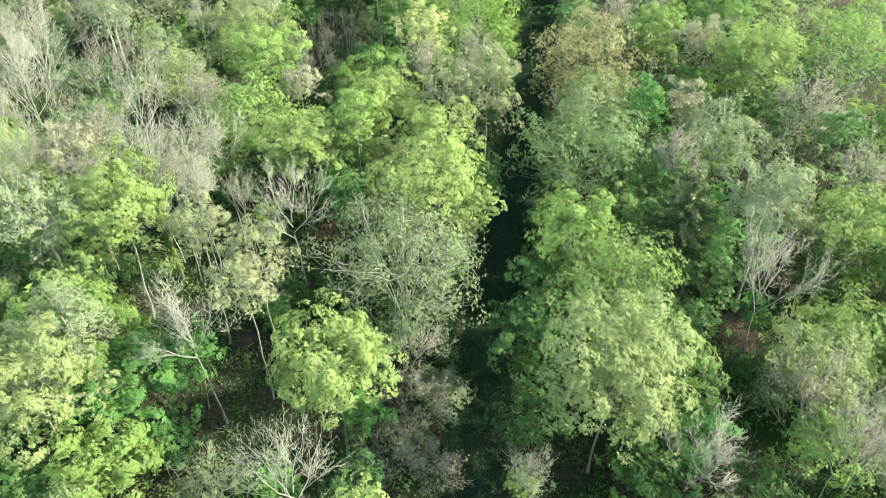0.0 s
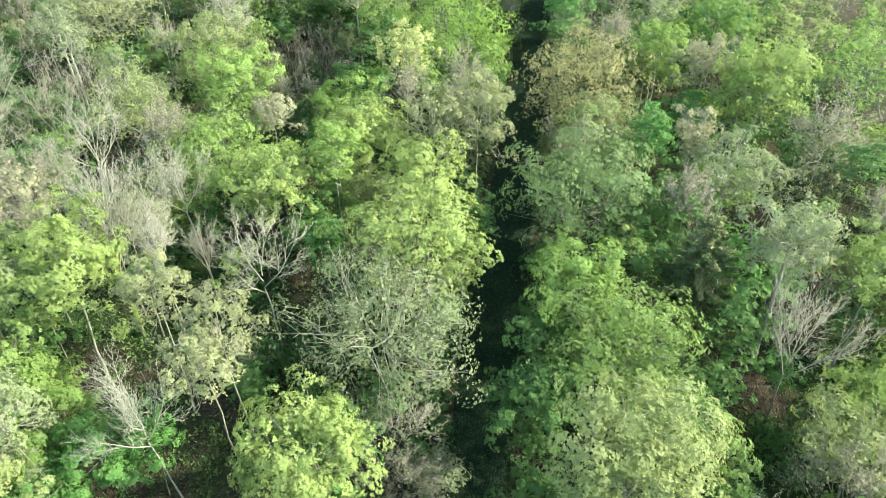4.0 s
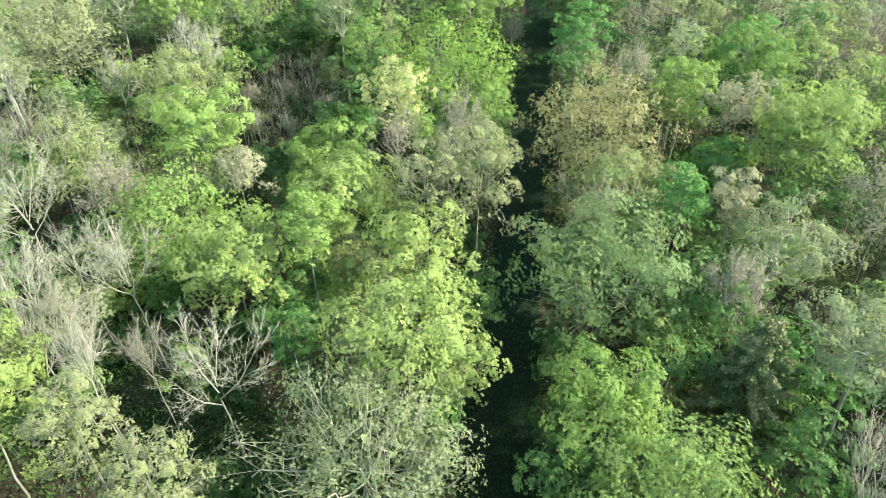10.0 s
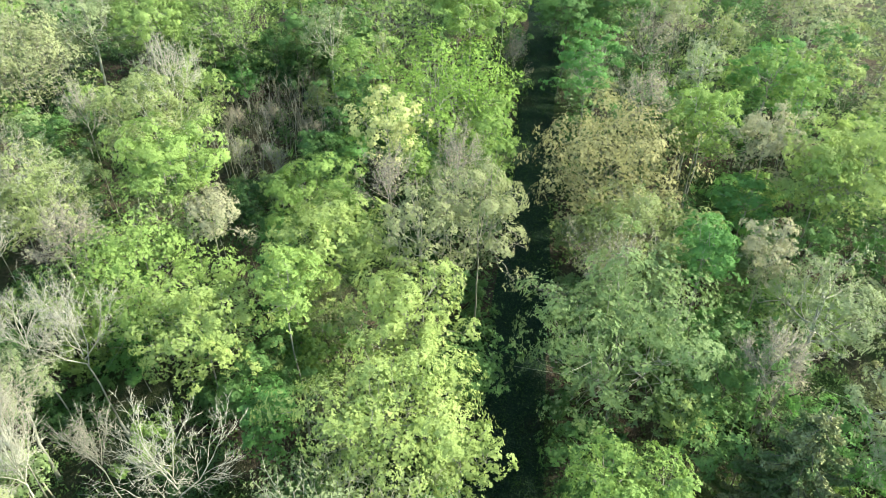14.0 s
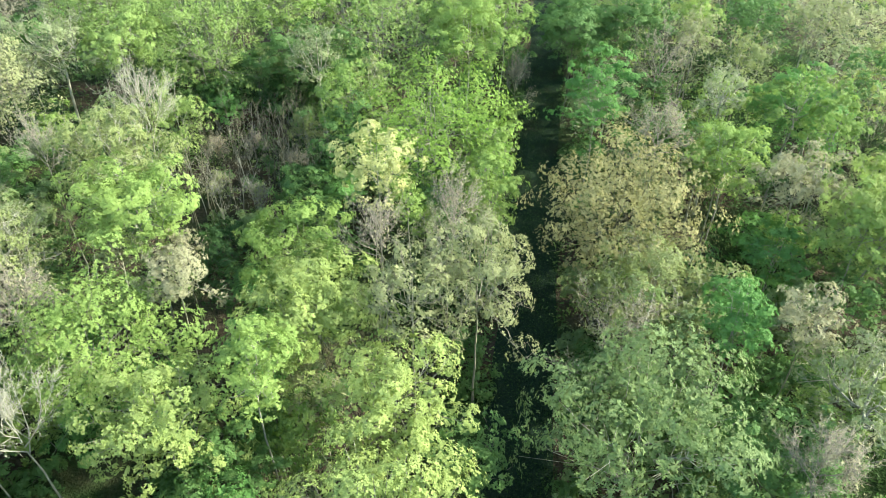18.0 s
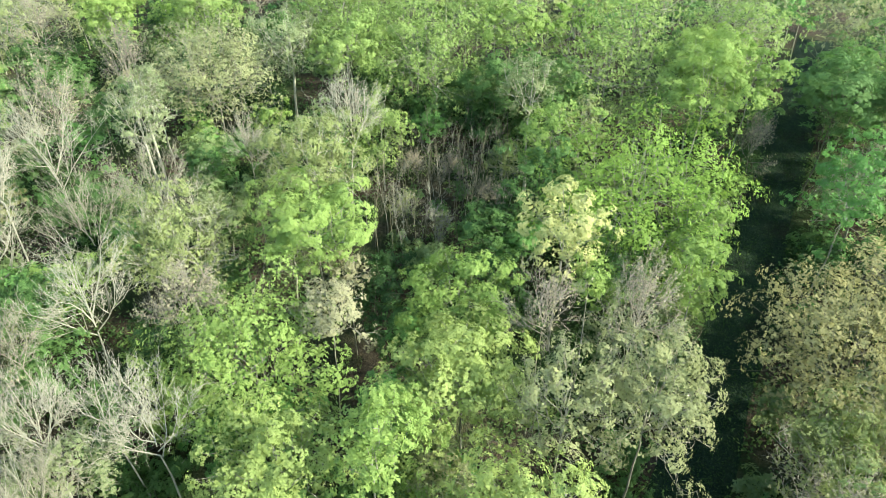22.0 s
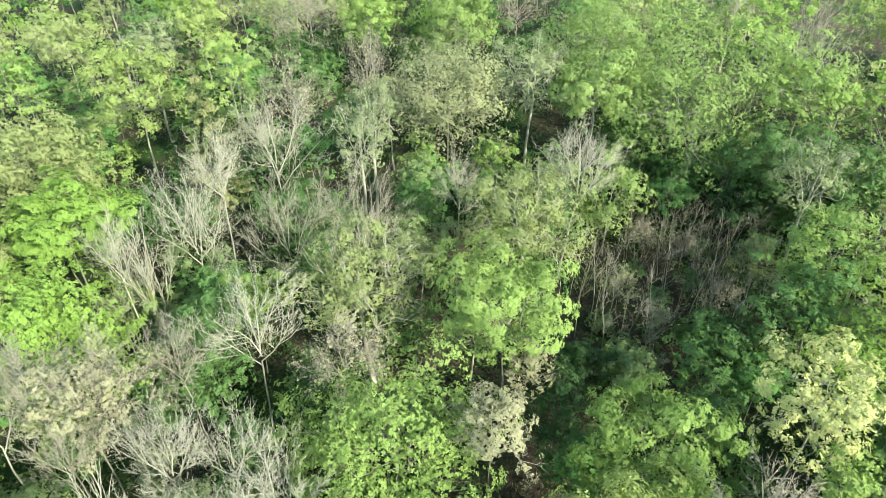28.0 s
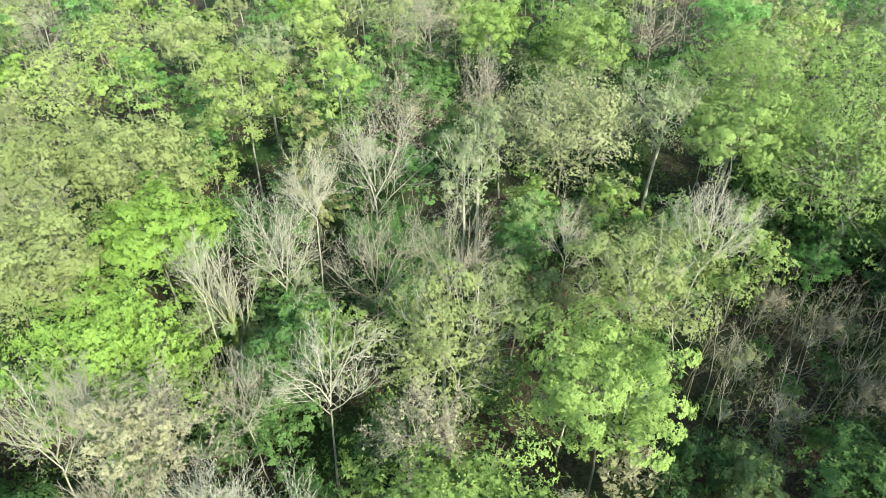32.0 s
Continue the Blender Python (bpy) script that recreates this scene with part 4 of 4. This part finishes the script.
def in_thicket(x, y):
    return ((x + 18.5) / 7.8) ** 2 + ((y - 97.5) / 10.0) ** 2 < 1


quiet = ["green_beech", "green_oak", "twiggy_green", "green_beech", "tan_twigs", "grey_oak"]
made = 0
for _ in range(13000):
    x, y = rng.uniform(-146, 74), rng.uniform(-34, 165)
    spread = rng.uniform(2.8, 4.8)
    core = 14 < y < 100 and -60 < x < (46 if y > 50 else 34) or 56 < y < 112 and -78 < x < -24
    edge = not core and 56 < y < 124 and -112 < x < -24
    if in_wood(x, y) and not in_thicket(x, y) and clear_of(x, y, spread, 0.88 if core or edge else 0.75):
        kind = (quiet if core else kinds)[int(rng.integers(60)) % (len(quiet) if core else len(kinds))]
        top = rng.uniform(7.0, 11.0) if core else rng.uniform(10.0, 15.5) if edge else rng.uniform(11.0, 17.0)
        detail = 0.28 if y < 14 or y < 40 and x < -30 or y > 124 or x < -112 else 0.36 if y > 112 or x < -90 or x > 42 else 0.52
        tree(kind, x, y, top, spread, min(spread * rng.uniform(1.0, 1.5), top * 0.38), 500 + made, fine=detail)
        made += 1

# understorey: small trees between the tall ones
made = 0
small = ["green_beech", "green_beech", "bright_beech", "dark_holly", "grey_oak", "lime_tree", "green_beech", "blue_oak"]
for _ in range(12000):
    x, y = rng.uniform(-100, 55), rng.uniform(18, 128)
    spread = rng.uniform(1.5, 2.7)
    if made < 430 and in_wood(x, y) and not in_thicket(x, y) and clear_of(x, y, spread, 0.30 if -56 < x < -12 and 20 < y < 92 else 0.38):
        tree(small[int(rng.integers(len(small)))], x, y, rng.uniform(4.5, 11.5), spread, spread * rng.uniform(1.0, 1.6), 900 + made, fine=0.52 if 14 < y < 98 and x > -60 else 0.34)
        made += 1

# low trees and bushes that crowd the edges of the ride
made = 0
for y in np.arange(8.0, 136.0, 3.3):
    for side in (-1, 1):
        if rng.random() < 0.62:
            spread = rng.uniform(1.1, 1.9)
            yy = float(y + rng.uniform(-1.2, 1.2))
            tree(small[int(rng.integers(len(small)))], ride_x(yy) + side * (2.8 + spread * rng.uniform(0.9, 1.2)), yy, rng.uniform(2.8, 6.2), spread, spread * rng.uniform(1.0, 1.5), 1500 + made, fine=0.45)
            made += 1

# ---- thicket of thin bare saplings in the clearing ----
def sapling(seed, top):
    """A thin bare pole that leans a little, with a few limbs and a spray of fine twigs in its upper half."""
    rng = np.random.default_rng(seed)
    thing = tagged(new("sapling"), "thin leafless grey-barked sapling in a dense thicket", "sapling", group="saplings of the thicket")
    line = stem_path((0, 0, 0), (rng.normal() * 1.1, rng.normal() * 1.1, top), rng, 0.04, 6)
    bark = BARK[("grey", "brown", "brown", "grey", "brown", "brown")[seed % 6]]
    mesh_object("trunk", *pipe(line, np.linspace(0.045, 0.011, 7), 5), bark, thing, smooth=True)
    n = 12
    t = rng.uniform(0.42, 0.95, n)
    p = np.stack([np.interp(t, np.linspace(0, 1, 7), line[:, i]) for i in range(3)], 1)
    q = p + (unit(rng, n) * np.array([0.8, 0.8, 0.2]) + np.array([0, 0, 1.0])) * rng.uniform(0.7, 1.7, (n, 1)) * (1.3 - t[:, None] * 0.7)
    p, q, wide = [p], [q], [np.full(n, 0.016)]
    for k in (3, 2):
        u, v = np.repeat(p[-1], k, 0), np.repeat(q[-1], k, 0)
        base = u + (v - u) * rng.uniform(0.25, 1.0, (len(u), 1))
        way = (v - u) / np.linalg.norm(v - u, axis=1, keepdims=True)
        p.append(base)
        q.append(base + (way + unit(rng, len(u)) * 0.6) * rng.uniform(0.25, 0.65, (len(u), 1)))
        wide.append(np.full(len(u), 0.0075))
    wide = np.concatenate(wide)
    tagged(mesh_object("twig_crown", *small_wood(np.concatenate(p), np.concatenate(q), wide, wide * 0.5), bark, thing, smooth=True), kind="stuff")
    return thing


makers = [sapling(42 + i, 6.0 + 0.7 * i) for i in range(6)]
spots = []
for _ in range(900):
    x, y = rng.uniform(-27, -10), rng.uniform(87, 108)
    if in_thicket(x, y) and all((x - a) ** 2 + (y - b) ** 2 > 2.2 for a, b in spots) and len(spots) < 66:
        spots.append((x, y))
for i, (x, y) in enumerate(spots):
    m = pose(x, y, soft_z(x, y) - 0.05, 0, 0, float(rng.uniform(0, 360)))
    if i < len(makers):
        makers[i].matrix_basis = m
    else:
        copy_thing(makers[i % len(makers)], m)

# bushes among the saplings, and two taller trees added to shade them
for i, (x, y, top, spread, kind) in enumerate([(-7.2, 99.0, 13.8, 4.0, "lime_tree"), (-8.0, 92.8, 13.0, 3.2, "green_beech"), (-14.2, 94.0, 2.6, 1.1, "green_beech"), (-20.5, 91.2, 2.2, 1.0, "blue_oak"), (-17.0, 99.5, 3.0, 1.2, "green_beech"), (-22.0, 98.5, 2.4, 1.0, "green_beech"),
                                               (-12.8, 101.5, 3.2, 1.3, "dark_holly"), (-18.5, 104.5, 2.8, 1.2, "green_beech"), (-15.5, 89.8, 2.0, 0.9, "grey_oak"), (-21.5, 94.5, 4.2, 1.3, "bare_leafing"), (-16.8, 92.2, 4.6, 1.3, "bare_leafing"), (-19.2, 101.5, 4.8, 1.4, "tan_twigs"),
                                               (-14.0, 97.5, 5.0, 1.4, "tan_twigs"), (-23.2, 101.5, 4.5, 1.3, "tan_twigs"), (-13.2, 105.0, 5.5, 1.4, "bright_beech"), (-18.0, 95.5, 3.4, 1.1, "green_beech")]):
    tree(kind, x, y, top, spread, spread, 1800 + i, fine=0.55)

# low trees that close the far side of the thicket
for i in range(26):
    x, y = float(rng.uniform(-33, -9)), float(rng.uniform(107.5, 119))
    tree(("green_beech", "dark_holly", "green_beech", "blue_oak")[i % 4], x, y, float(rng.uniform(5, 9.5)), float(rng.uniform(1.8, 2.8)), float(rng.uniform(2.0, 3.0)), 1900 + i, fine=0.45)

# ---- low growth ----
def scatter(name, count, size, length, material, keep, spread, tall, label, category, seed):
    """Low leafy clumps over the forest floor, in drifts."""
    rng = np.random.default_rng(seed)
    cs = []
    while len(cs) < count:
        x, y = rng.uniform(-100, 58), rng.uniform(16, 135)
        if keep(x, y):
            cs.append((x, y, soft_z(x, y)))
    c = np.repeat(np.array(cs), size, 0)
    n = len(c)
    d = rng.normal(size=(n, 3)) * np.array([spread, spread, 0])
    d[:, 2] = np.abs(rng.normal(size=n)) * tall * np.repeat(rng.uniform(0.4, 1.3, count), size)
    nrm = unit(rng, n) * 0.7 + np.array([0, 0, 0.8])
    nrm /= np.linalg.norm(nrm, axis=1, keepdims=True)
    ob = mesh_object(name, *leaf_cards(rng, c + d, nrm, length), material)
    return tagged(ob, label, category, kind="stuff")


def shady(x, y):
    return abs(x - ride_x(y)) > 2.6 and in_wood(x, y) and noise.noise((x * 0.07, y * 0.07, 9.0)) > -0.25 + 0.35 * in_thicket(x, y) and not on_gap(x, y)


def brambly(x, y):
    return abs(x - ride_x(y)) > 2.6 and in_wood(x, y) and noise.noise((x * 0.1, y * 0.1, 2.0)) > 0.05 and not on_gap(x, y)


scatter("undergrowth", 7400, 18, 0.30, LEAF["fern_shaded"], shady, 0.55, 0.55, "low mid-green leafy undergrowth on the forest floor, darkened for shade", "undergrowth", 3)
scatter("brambles", 1500, 20, 0.3, LEAF["oakgreen"], brambly, 0.6, 0.5, "straggling olive bramble growth on the forest floor", "brambles", 4)
scatter("grass", 4200, 10, 0.15, LEAF["grass"], lambda x, y: abs(x - ride_x(y)) < 3.2, 0.4, 0.08, "dark grass along the forest ride, shade put into its colour", "grass", 6)
